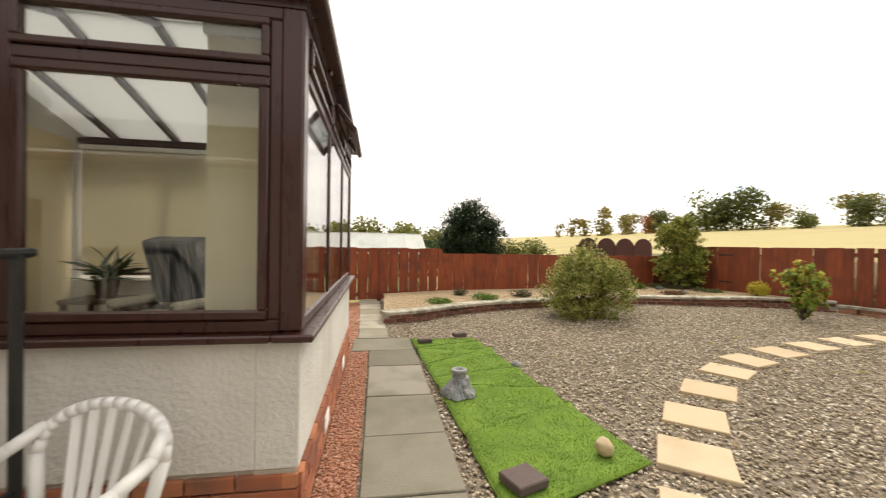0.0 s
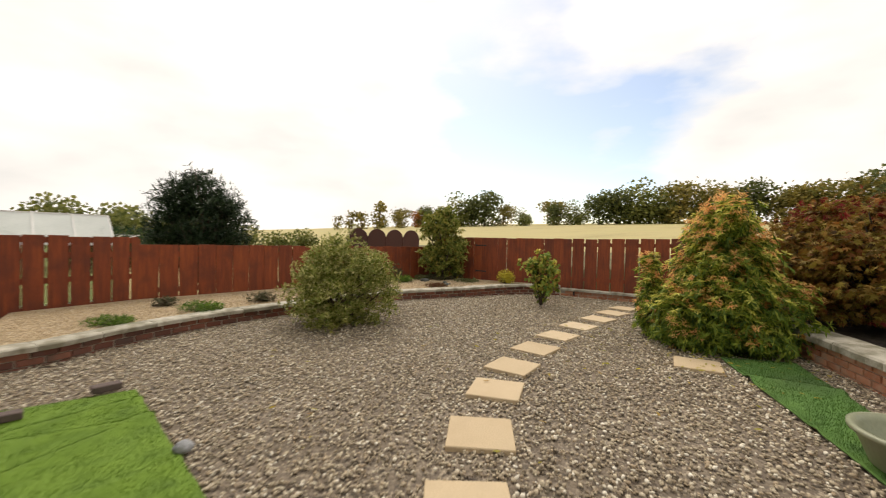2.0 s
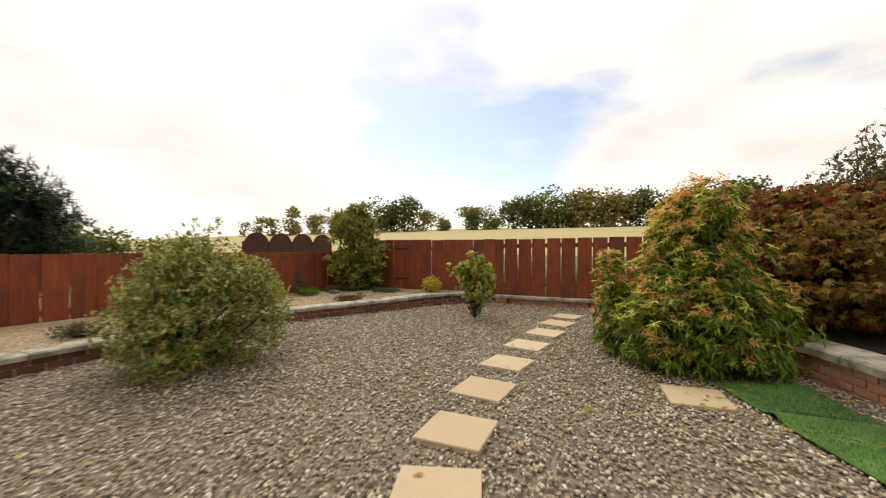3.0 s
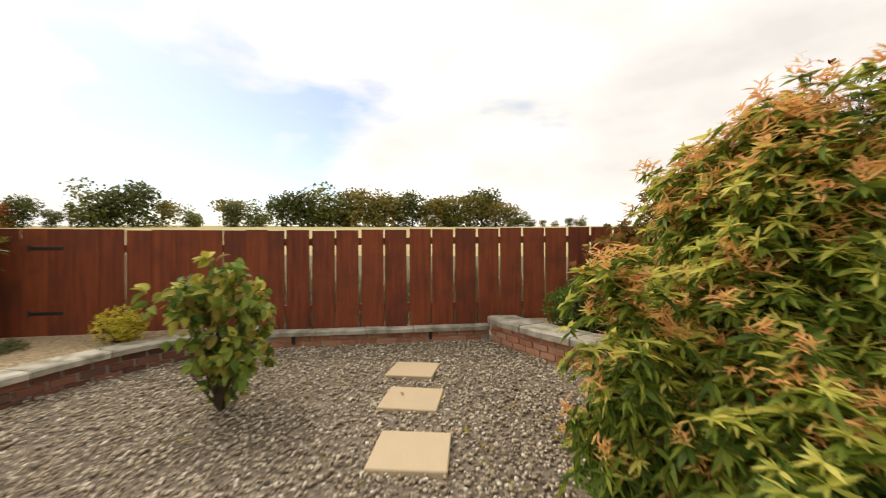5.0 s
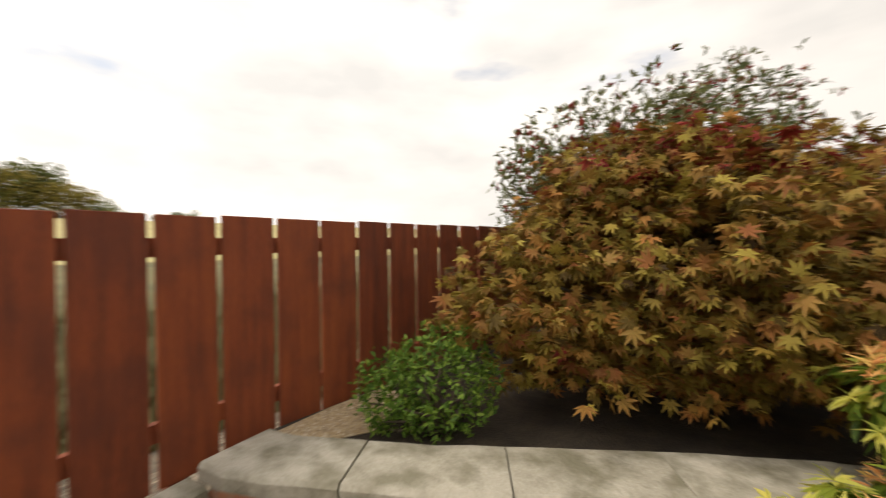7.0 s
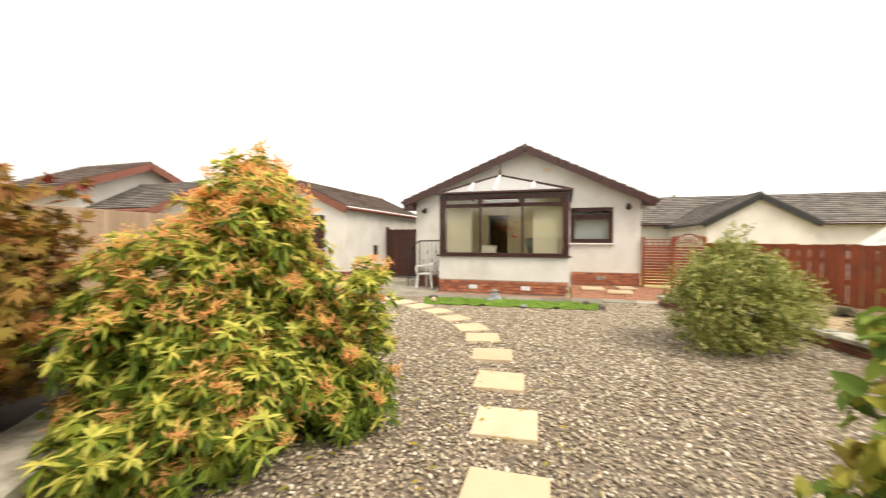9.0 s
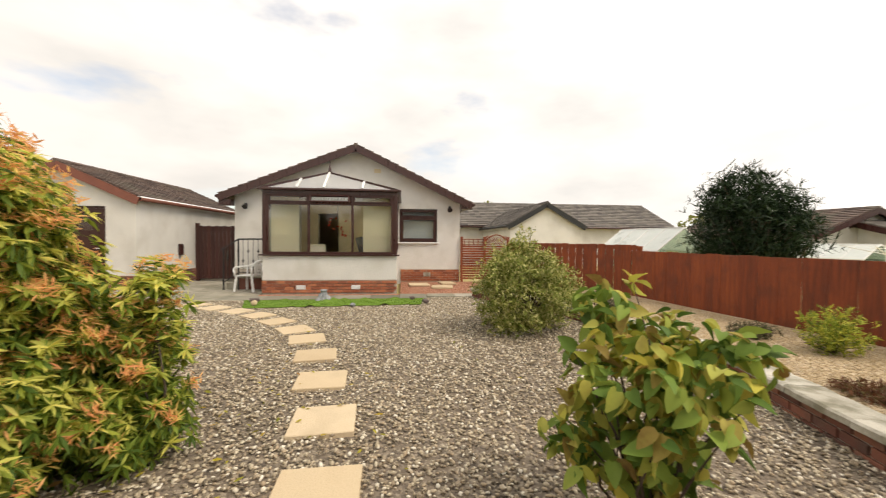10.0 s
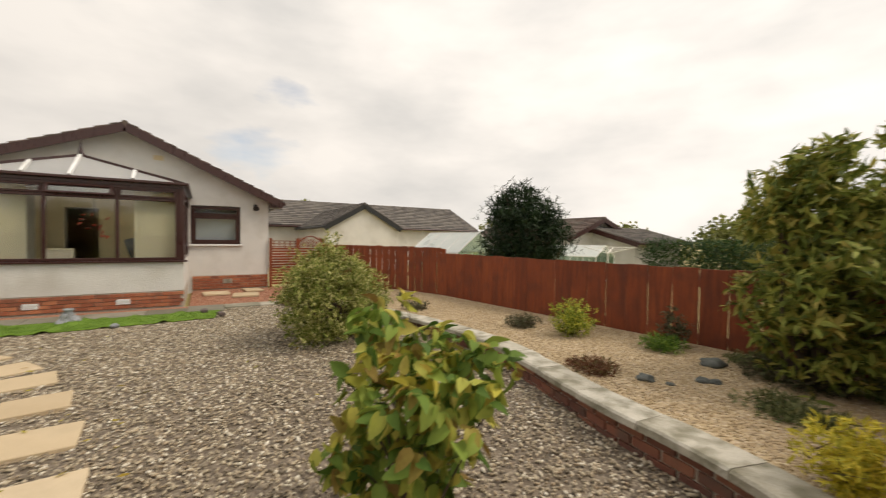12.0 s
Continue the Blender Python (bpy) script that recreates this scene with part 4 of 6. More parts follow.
def build_house():
    h = gable_house("bungalow", "cream rendered bungalow with brown tiled gable roof", -14.0, -3.06, -1.82, 5.36, 2.62, 4.32, M_RENDER, M_ROOF, over=0.36, kind="structure", ridge_at=1.97, eaves=(2.82, 2.7),
                    openings=((3.35, 4.6, 1.3, 2.4), (0.75, 1.4, 0.12, 2.2)))
    w = window_unit(h, -3.1, 3.36, 4.59, 1.31, 2.39, fan=2.12, sash=0.06)
    part("window_sill", B((-3.12, -2.98, 3.3, 4.66, 1.255, 1.3), bevel=0.008), M_WHITE, w)
    part("blind", B((-3.3, -3.28, 3.42, 4.54, 1.36, 2.36)), M_GREYBLIND, w, "grey-white roller blind behind the glass")
    part("plinth", B((-3.09, -3.052, 3.4, 5.36, -0.06, 0.41), (-3.09, -3.052, -1.82, -0.05, -0.06, 0.41)), M_MORTAR, h)
    brick_band(h, ((-3.05, 3.4), (-3.05, 5.36)), 0.02, 5, M_BRICK)
    v = new("air_vent")
    v.parent = h
    part("vent_grille", B((-3.03, -3.012, 4.15, 4.38, 0.17, 0.3), *[(-3.015, -3.006, 4.165, 4.365, 0.185 + 0.02 * i, 0.193 + 0.02 * i) for i in range(6)]), M_COPING, v, "buff air vent")
    part("vent_grille", B((-3.06, -3.045, 2.52, 2.74, 3.55, 3.68)), M_CREAM, h, "buff gable air vent")
    # security lamps under the eaves
    for y in (-1.45, 5.0):
        l = thing("security_lamp", "small dark outdoor lamp under the eave", "lamp", group="security lamps on the gable")
        bm = bmesh.new()
        rod(bm, (-3.06, y, 2.42), (-2.95, y, 2.42), 0.03)
        part("bracket", bm, M_IRON, l)
        bm = bmesh.new()
        rod(bm, (-2.98, y, 2.46), (-2.86, y, 2.36), 0.05, 0.085, 12)
        part("shade", bm, M_IRON, l)
    return h


build_house()


# ---- conservatory ----
def build_conservatory():
    c = thing("conservatory", "conservatory with mahogany frames on a white rendered base", "conservatory", kind="structure")
    X0, X1, Y0, Y1 = -3.06, -0.03, 0.03, 3.31
    SILL, TOP = 1.0, 2.52
    t = 0.2
    # dwarf wall with brick courses below the render
    for bx in ((X1 - t, X1 - 0.012, Y0, Y1, -0.06, 0.36), (-1.27, X1 - t, Y0 + 0.012, Y0 + t, -0.06, 0.36), (X0, X1 - t, Y1 - t, Y1 - 0.012, -0.06, 0.36)):
        part("brick_core", B(bx), M_MORTAR, c)
    for bx in ((X1 - t, X1, Y0, Y1, 0.36, SILL - 0.03), (-1.27, X1 - t, Y0, Y0 + t, 0.36, SILL - 0.03), (X0, X1 - t, Y1 - t, Y1, 0.36, SILL - 0.03)):
        part("dwarf_wall", B(bx, bevel=0.006), M_RENDER, c, "white roughcast render")
    brick_band(c, ((X1 - 0.008, Y1), (X1 - 0.008, Y0))[::-1], 0.045, 4, M_BRICK)
    brick_band(c, ((-1.27, Y0 + 0.008), (X1, Y0 + 0.008)), 0.045, 4, M_BRICK)
    for y in (0.95, 2.29):
        part("air_vent", B((X1 - 0.01, X1 + 0.022, y - 0.11, y + 0.11, 0.13, 0.235), *[(X1 + 0.02, X1 + 0.027, y - 0.095, y + 0.095, 0.143 + 0.016 * i, 0.15 + 0.016 * i) for i in range(6)]), M_WHITE, c, "white slotted air vent")
    part("window_sill", B((X1 - 0.12, X1 + 0.07, Y0 - 0.07, Y1 + 0.07, SILL - 0.03, SILL + 0.005), bevel=0.008), M_UPVC, c)
    part("window_sill", B((-1.27, X1 - 0.12, Y0 - 0.07, Y0 + 0.12, SILL - 0.03, SILL + 0.005), bevel=0.008), M_UPVC, c)
    window_unit(c, X1, Y0 + 0.09, Y1 - 0.09, SILL + 0.005, TOP, bars=(1.13, 2.2), fan=2.26)
    window_unit(c, Y0, -1.27, X1 - 0.09, SILL + 0.005, TOP, fan=2.22, along="x", out=-1, sash=0.045)
    window_unit(c, Y1, X0 + 0.05, X1 - 0.09, SILL + 0.005, TOP, bars=(-1.1, -2.05), fan=2.26, along="x")
    part("corner_post", B((X1 - 0.1, X1 + 0.006, Y0 - 0.006, Y0 + 0.09, SILL + 0.005, TOP), bevel=0.012), M_UPVC, c)
    part("corner_post", B((X1 - 0.1, X1 + 0.006, Y1 - 0.09, Y1 + 0.006, SILL + 0.005, TOP), bevel=0.012), M_UPVC, c)
    # door in the side wall
    d = new("door")
    d.parent = c
    part("door_frame", B((-2.22, -2.14, Y0, Y0 + 0.07, 0.3, TOP), (-1.31, -1.27, Y0, Y0 + 0.07, 0.3, TOP), (-2.14, -1.31, Y0, Y0 + 0.07, TOP - 0.08, TOP), (-2.14, -1.31, Y0, Y0 + 0.07, 1.15, 1.27), bevel=0.006), M_UPVC, d)
    part("door_panel", B((-2.14, -1.31, Y0 + 0.02, Y0 + 0.05, 0.3, 1.15), bevel=0.004), M_UPVC, d)
    o = part("pane", B((-2.14, -1.31, Y0 + 0.03, Y0 + 0.036, 1.27, TOP - 0.08)), M_GLASS, d)
    o.visible_shadow = False
    bm = bmesh.new()
    rod(bm, (-1.38, Y0 - 0.05, 1.22), (-1.5, Y0 - 0.05, 1.22), 0.012)
    rod(bm, (-1.38, Y0 + 0.01, 1.22), (-1.38, Y0 - 0.05, 1.22), 0.012)
    part("door_handle", bm, M_IRON, d)
    part("wall", B((X0, -2.22, Y0, Y0 + t, -0.06, TOP)), M_RENDER, c)
    part("threshold_wall", B((-2.22, -1.27, Y0 + 0.02, Y0 + t, -0.06, 0.3)), M_RENDER, c)
    # ring beam, gutter, glazed roof with hips
    for bx in ((X1 - 0.1, X1 + 0.01, Y0, Y1, TOP, TOP + 0.06), (X0, X1 - 0.1, Y0, Y0 + 0.1, TOP, TOP + 0.06), (X0, X1 - 0.1, Y1 - 0.1, Y1, TOP, TOP + 0.06)):
        part("ring_beam", B(bx), M_UPVC, c)
    g = TOP + 0.06
    part("gutter", B((X1 - 0.0, X1 + 0.1, Y0 - 0.1, Y1 + 0.1, g, g + 0.055), bevel=0.012), M_UPVC, c)
    part("gutter", B((X0 + 0.01, X1, Y0 - 0.1, Y0, g, g + 0.055), bevel=0.012), M_UPVC, c)
    part("gutter", B((X0 + 0.01, X1, Y1, Y1 + 0.1, g, g + 0.055), bevel=0.012), M_UPVC, c)
    RX, RY, RZ = -0.85, 1.5, 3.16
    e = g + 0.05
    sheets = (((X1 + 0.03, Y0, e), (X1 + 0.03, Y1, e), (RX, RY, RZ)), ((X1 + 0.03, Y0, e), (RX, RY, RZ), (X0 + 0.01, RY, RZ), (X0 + 0.01, Y0, e)), ((X1 + 0.03, Y1, e), (X0 + 0.01, Y1, e), (X0 + 0.01, RY, RZ), (RX, RY, RZ)))
    for s in sheets:
        part("roof_sheet", slab_poly(bmesh.new(), s, 0.02), M_POLY, c, "white polycarbonate roof sheet")
    bars = [((X1 + 0.04, Y0, e), (RX, RY, RZ)), ((X1 + 0.04, Y1, e), (RX, RY, RZ)), ((RX, RY, RZ + 0.03), (X0, RY, RZ + 0.03))]
    for p, q in bars:
        part("hip_bar", beam(bmesh.new(), p, q, 0.07, 0.06), M_UPVC, c)
    glaz = []
    for y in (0.85, RY, 2.45):
        k = (y - Y0) / (RY - Y0) if y < RY else (Y1 - y) / (Y1 - RY)
        glaz.append(((X1 + 0.04, y, e), (X1 + (RX - X1) * k, y, e + (RZ - e) * k)))
    glaz += [((x, yy, e), (x, RY, RZ)) for x in (-2.7, -2.05, -1.4) for yy in (Y0, Y1)]
    for i, (p, q) in enumerate(glaz):
        part("glazing_bar", beam(bmesh.new(), Vector(p) + Vector((0, 0, 0.02)), Vector(q) + Vector((0, 0, 0.02)), 0.06, 0.04), M_WHITE if i < 3 else M_UPVC, c, "white glazing bar" if i < 3 else "")
        part("glazing_bar", beam(bmesh.new(), Vector(p) - Vector((0, 0, 0.05)), Vector(q) - Vector((0, 0, 0.05)), 0.05, 0.05), M_UPVC, c)
    bm = bmesh.new()
    rod(bm, (RX, RY, RZ + 0.03), (RX, RY, RZ + 0.14), 0.05, 0.03)
    rod(bm, (RX, RY, RZ + 0.14), (RX, RY, RZ + 0.36), 0.022, 0.004)
    part("finial", bm, M_UPVC, c)
    # an open fanlight on the front
    bm = B((-0.01, 0.03, 1.18, 2.14, -0.24, -0.2), (-0.01, 0.03, 1.18, 2.14, -0.04, 0.0), (-0.01, 0.03, 1.18, 1.22, -0.2, -0.04), (-0.01, 0.03, 2.1, 2.14, -0.2, -0.04), bevel=0.006)
    o = part("open_fanlight", bm, M_UPVC, c)
    o.matrix_basis = pose(X1 + 0.02, 0, TOP - 0.05, 0, -38, 0)
    o2 = part("pane", B((0.008, 0.014, 1.22, 2.1, -0.2, -0.04)), M_GLASS, o)
    o2.visible_shadow = False
    # inside
    part("inner_floor", B((X0, X1 - t, Y0 + t, Y1 - t, 0.2, 0.3)), M_PAVING, c)
    for bx in ((X0 - 0.02, X0 + 0.02, Y0 + t, 0.75, 0.3, TOP), (X0 - 0.02, X0 + 0.02, 1.4, Y1 - t, 0.3, TOP), (X0 - 0.02, X0 + 0.02, 0.75, 1.4, 2.2, TOP)):
        part("inner_wall", B(bx), M_CREAM, c, "cream plaster wall")

    def blind(x0, x1, y0, y1, n, along_y):
        b = thing("vertical_blind", "cream vertical blind hanging behind the glass", "blind", group="conservatory blinds")
        part("headrail", B((x0 - 0.02, x1 + 0.02, y0 - 0.02, y1 + 0.02, TOP - 0.09, TOP - 0.04)), M_WHITE, b)
        for i in range(n):
            if along_y:
                q = y0 + (y1 - y0) * (i + 0.5) / n
                o = part("blind_slat", B((-0.002, 0.002, -0.05, 0.05, SILL + 0.05, TOP - 0.09)), M_BLIND, b)
                o.matrix_basis = pose((x0 + x1) / 2, q, 0, 0, 0, 18)
            else:
                q = x0 + (x1 - x0) * (i + 0.5) / n
                o = part("blind_slat", B((-0.05, 0.05, -0.002, 0.002, SILL + 0.05, TOP - 0.09)), M_BLIND, b)
                o.matrix_basis = pose(q, (y0 + y1) / 2, 0, 0, 0, 18)
    blind(X1 - 0.17, X1 - 0.14, 0.2, 0.86, 8, True)
    blind(X1 - 0.17, X1 - 0.14, 2.46, 3.14, 8, True)
    blind(-0.5, -0.16, Y0 + 0.15, Y0 + 0.18, 4, False)
    blind(-2.95, -1.2, Y1 - 0.19, Y1 - 0.16, 20, False)
    blind(-1.05, -0.2, Y1 - 0.19, Y1 - 0.16, 10, False)


build_conservatory()


# ---- garage, gate, trellis and neighbours ----
def build_garage():
    g = gable_house("garage", "cream rendered garage with tiled roof and dark door", -6.6, -0.62, -6.75, -3.2, 2.4, 3.2, M_RENDER, M_ROOF, over=0.12, trim=M_REDTRIM, kind="structure", openings=((-4.8, -3.92, 0.14, 2.16),), front=False)
    part("plinth", B((-3.6, -0.63, -3.2, -3.19, -0.06, 0.42), (-0.63, -0.61, -3.9, -3.2, -0.06, 0.42), (-0.63, -0.61, -6.75, -4.82, -0.06, 0.42)), M_MORTAR, g)
    brick_band(g, ((-0.62, -3.188), (-3.6, -3.188)), 0.04, 5, M_OLDBRICK)
    brick_band(g, ((-0.608, -3.9), (-0.608, -3.19)), 0.04, 5, M_OLDBRICK)
    bm = bmesh.new()
    rod(bm, (-0.5, -3.06, 2.36), (-6.7, -3.06, 2.36), 0.055, n=12)
    part("white_gutter", bm, M_WHITE, g, "white plastic gutter")
    d = new("door")
    d.parent = g
    part("door_frame", B((-0.74, -0.66, -4.8, -4.74, 0.14, 2.16), (-0.74, -0.66, -3.98, -3.92, 0.14, 2.16), (-0.74, -0.66, -4.74, -3.98, 2.1, 2.16), bevel=0.006), M_UPVC, d)
    part("door_panel", B((-0.72, -0.68, -4.74, -3.98, 0.16, 2.1), (-0.68, -0.672, -4.62, -4.42, 0.3, 1.1), (-0.68, -0.672, -4.3, -4.1, 0.3, 1.1), bevel=0.004), M_UPVC, d)
    o = part("pane", B((-0.682, -0.674, -4.6, -4.12, 1.55, 1.95)), M_GLASS, d)
    bm = bmesh.new()
    rod(bm, (-0.68, -4.04, 1.1), (-0.62, -4.04, 1.1), 0.012)
    rod(bm, (-0.62, -4.04, 1.1), (-0.62, -4.15, 1.1), 0.01)
    part("door_handle", bm, M_WHITE, d, "steel lever handle")
    b = thing("wall_box", "small brown box fixed to the garage wall", "wall box")
    part("case", B((-2.66, -2.46, -3.2, -3.13, 0.86, 1.2), bevel=0.012), M_UPVC, b)
    part("cover", B((-2.64, -2.48, -3.13, -3.12, 0.9, 1.16), bevel=0.004), M_UPVC, b)
    t = thing("side_gate", "dark brown timber gate between garage and house", "gate")
    for y in (-3.14, -1.92):
        part("post", B((-3.55, -3.45, y - 0.05, y + 0.05, -0.05, 1.86), bevel=0.008), M_GATE, t)
    for z in (0.2, 1.0, 1.62):
        part("rail", B((-3.5, -3.46, -3.08, -1.98, z, z + 0.1), bevel=0.006), M_GATE, t)
    n = 9
    for i in range(n):
        y = -3.08 + 1.1 * i / n
        brd = part("board", B((-3.46, -3.44, y + 0.004, y + 1.1 / n - 0.004, 0.06, 1.78 - 0.02 * (i % 2)), bevel=0.004), M_GATE, t)
    bm = bmesh.new()
    for y in (-2.25, -2.17):
        rod(bm, (-3.42, y, 0.6), (-3.42, y, 1.05), 0.012)
    part("handle", bm, M_BARK, brd, "wooden pull handle")


build_garage()


def build_trellis():
    t = thing("trellis_screen", "red-brown trellis screen with arched lattice top", "trellis", kind="structure")
    for y in (5.42, 6.2, 7.0):
        part("post", B((-3.04, -2.96, y - 0.04, y + 0.04, -0.05, 1.5), bevel=0.006), M_FENCE, t)
    for i in range(14):
        z = 0.08 + i * 0.082
        for y0, y1 in ((5.46, 6.16), (6.24, 6.96)):
            part("slat", B((-3.01, -2.99, y0, y1, z, z + 0.06), bevel=0.003), M_FENCE, t)
    for i in range(5):
        y = 5.5 + i * 0.155
        part("lath", B((-3.008, -2.992, y, y + 0.025, 1.2, 1.42)), M_FENCE, t)
    for z in (1.22, 1.31, 1.4):
        part("lath", B((-3.014, -2.998, 5.46, 6.16, z, z + 0.025)), M_FENCE, t)
    for i in range(9):
        y = 6.26 + i * 0.078
        top = 1.38 + 0.16 * math.sin(math.pi * (y - 6.24) / 0.72)
        bm = bmesh.new()
        beam(bm, (-3.0, y, 1.22), (-3.0, min(y + (top - 1.22) * 0.9, 6.95), top), 0.018, 0.018)
        beam(bm, (-2.985, y, 1.22), (-2.985, max(y - (top - 1.22) * 0.9, 6.25), top), 0.018, 0.018)
        part("lath", bm, M_FENCE, t)
    bm = bmesh.new()
    pts = [Vector((-2.99, 6.24 + 0.72 * k / 10, 1.4 + 0.17 * math.sin(math.pi * k / 10))) for k in range(11)]
    for p, q in zip(pts, pts[1:]):
        beam(bm, p, q, 0.04, 0.035)
    part("arch", bm, M_FENCE, t)


build_trellis()


def build_neighbours():
    gable_house("neighbour_garage", "cream rendered outbuilding with grey-brown tiled roof", -13.5, -6.7, 8.1, 11.3, 2.08, 3.0, M_RENDER, M_ROOFGREY, over=0.15, group="neighbouring houses", trim=M_IRON, front=False)
    gable_house("neighbour_bungalow", "long low bungalow with grey-brown tiled roof", -19.0, -12.5, 5.2, 19.5, 2.3, 3.75, M_RENDER, M_ROOFGREY, along="y", group="neighbouring houses", front=False)
    gable_house("neighbour_bungalow", "cream bungalow with brown tiled roof", -9.5, -2.6, 18.0, 22.4, 1.75, 2.62, M_RENDER, M_ROOF, group="neighbouring houses", front=False)
    gable_house("neighbour_garage", "low cream garage with grey tiled roof", -4.5, -0.4, 19.8, 23.4, 1.55, 2.12, M_RENDER, M_ROOFGREY, along="y", group="neighbouring houses", front=False)
    gable_house("neighbour_bungalow", "cream gabled bungalow with red-brown verge", -2.6, 3.8, -12.6, -9.9, 2.45, 3.8, M_RENDER, M_ROOF, along="y", group="neighbouring houses", trim=M_REDTRIM, front=False, foot=-0.1)
    gable_house("neighbour_garage", "small cream gabled outbuilding", -0.6, 2.0, -9.6, -7.6, 2.35, 3.05, M_RENDER, M_ROOFGREY, along="y", group="neighbouring houses", trim=M_REDTRIM, front=False)
    gable_house("neighbour_house", "house with dark slate roof behind the maple", 5.2, 12.0, -21.0, -12.5, 3.0, 4.6, M_RENDER, M_ROOFGREY, group="neighbouring houses", front=False)


build_neighbours()


def build_greenhouse(at, turn, L, W, eave, ridge, label):
    g = thing("greenhouse", label, "greenhouse", at, turn, group="greenhouses over the fence")
    fr = bmesh.new()
    for x in np.linspace(-L / 2, L / 2, 5):
        for s in (-1, 1):
            beam(fr, (x, s * W / 2, 0), (x, s * W / 2, eave), 0.025, 0.025)
            beam(fr, (x, s * W / 2, eave), (x, 0, ridge), 0.025, 0.025)
    for s in (-1, 1):
        beam(fr, (-L / 2, s * W / 2, eave), (L / 2, s * W / 2, eave), 0.03, 0.03)
        beam(fr, (-L / 2, s * W / 2, 0.03), (L / 2, s * W / 2, 0.03), 0.03, 0.03)
        beam(fr, (s * L / 2, -W / 2, 0.03), (s * L / 2, W / 2, 0.03), 0.03, 0.03)
    beam(fr, (-L / 2, 0, ridge), (L / 2, 0, ridge), 0.03, 0.03)
    part("frame", fr, M_WHITE, g)
    xs = np.linspace(-L / 2, L / 2, 5)
    for a, b in zip(xs, xs[1:]):
        for s in (-1, 1):
            part("pane", slab_poly(bmesh.new(), ((a, s * W / 2, eave), (b, s * W / 2, eave), (b, 0, ridge), (a, 0, ridge)), 0.004), M_FROST, g).visible_shadow = False
            part("pane", slab_poly(bmesh.new(), ((a, s * W / 2, 0), (b, s * W / 2, 0), (b, s * W / 2, eave), (a, s * W / 2, eave)), 0.004), M_GREENGLASS, g).visible_shadow = False
    for s in (-1, 1):
        part("pane", slab_poly(bmesh.new(), ((s * L / 2, -W / 2, 0), (s * L / 2, W / 2, 0), (s * L / 2, W / 2, eave), (s * L / 2, 0, ridge), (s * L / 2, -W / 2, eave)), 0.004), M_GREENGLASS, g).visible_shadow = False


M_FROST = material("whitened_glass", [(0.62, 0.66, 0.64), (0.74, 0.77, 0.75)], rough=0.3, scale=3, fine=30, bump=0.03, translucent=0.3)
build_greenhouse((0.55, 9.75, -0.08), 8, 2.1, 1.5, 1.25, 1.8, "greenhouse with whitened glass behind the fence")
build_greenhouse((-1.2, 17.2, -0.08), 10, 2.2, 1.5, 1.0, 1.45, "small far greenhouse with pale panes")


# ---- things on the ground ----
def build_turf(name, corners, mat, label, z, folds):
    """A loose sheet of artificial grass with soft folds and a thin edge."""
    a, b, c, d = [Vector((*p, 0)) for p in corners]
    bm = bmesh.new()
    n, m = 60, 16
    rows = []
    for i in range(n + 1):
        u = i / n
        row = []
        for j in range(m + 1):
            v = j / m
            p = a.lerp(b, u).lerp(d.lerp(c, u), v)
            h = sum(hh * math.exp(-((u - f - sk * (v - 0.5)) / w) ** 2) for f, sk, w, hh in folds)
            h += 0.006 * noise.noise((p.x * 4, p.y * 4, 1))
            e = 0.008 * noise.noise((p.x * 7, p.y * 7, 5))
            row.append(bm.verts.new((p.x + e, p.y + e, z(p.x) + 0.012 + h)))
        rows.append(row)
    for r, q in zip(rows, rows[1:]):
        for j in range(m):
            bm.faces.new((r[j], q[j], q[j + 1], r[j + 1]))
    bmesh.ops.recalc_face_normals(bm, faces=list(bm.faces))
    ex = bmesh.ops.extrude_face_region(bm, geom=list(bm.faces))
    bmesh.ops.translate(bm, verts=[g for g in ex["geom"] if isinstance(g, bmesh.types.BMVert)], vec=(0, 0, -0.014))
    bmesh.ops.recalc_face_normals(bm, faces=list(bm.faces))
    o = part(name, bm, mat, smooth=True)
    return tagged(o, label, "turf")


def turf_blades(name, corners, mat, label, z, n, seed, folds):
    rng = np.random.default_rng(seed)
    uv = rng.random((n, 2))
    a, b, c, d = [np.array(p) for p in corners]
    u, v = uv[:, :1], uv[:, 1:]
    p = (a + (b - a) * u) * (1 - v) + (d + (c - d) * u) * v
    h = sum(hh * np.exp(-((u - f - sk * (v - 0.5)) / w) ** 2) for f, sk, w, hh in folds) if folds else 0 * u
    zz = np.array([z(x) for x in p[:, 0]])[:, None] + 0.012 + h
    pos = np.column_stack([p, zz])
    me = leaf_cloud(name, pos, np.tile((0, 0, 1.0), (n, 1)), (np.array([(0, -0.0016, 0), (0, 0.0016, 0), (0.016, 0, 0.003)]), np.array([(0, 1, 2)])), mat, seed, lift=0.4, jitter=0.5)
    tagged(new(name, me), label, "turf pile", kind="stuff")


FOLDS = ((0.24, 0.05, 0.016, 0.03), (0.42, -0.12, 0.018, 0.045), (0.55, 0.02, 0.016, 0.026), (0.72, 0.14, 0.013, 0.035), (0.8, -0.05, 0.012, 0.03), (0.88, 0.08, 0.011, 0.026))
TURF = ((1.02, 0.0), (0.83, 3.95), (1.76, 3.84), (2.1, 0.37))
OLDTURF = ((6.97, 0.94), (4.5, -0.58), (4.75, -0.98), (7.4, 0.35))
build_turf("green_turf_mat", TURF, M_TURF, "bright green artificial turf mat lying creased on the gravel", lambda x: 0.012 + gz(x), FOLDS)
turf_blades("turf_pile", TURF, M_TURF, "short bright green pile of the turf mat", lambda x: 0.012 + gz(x), 30000, 31, FOLDS)
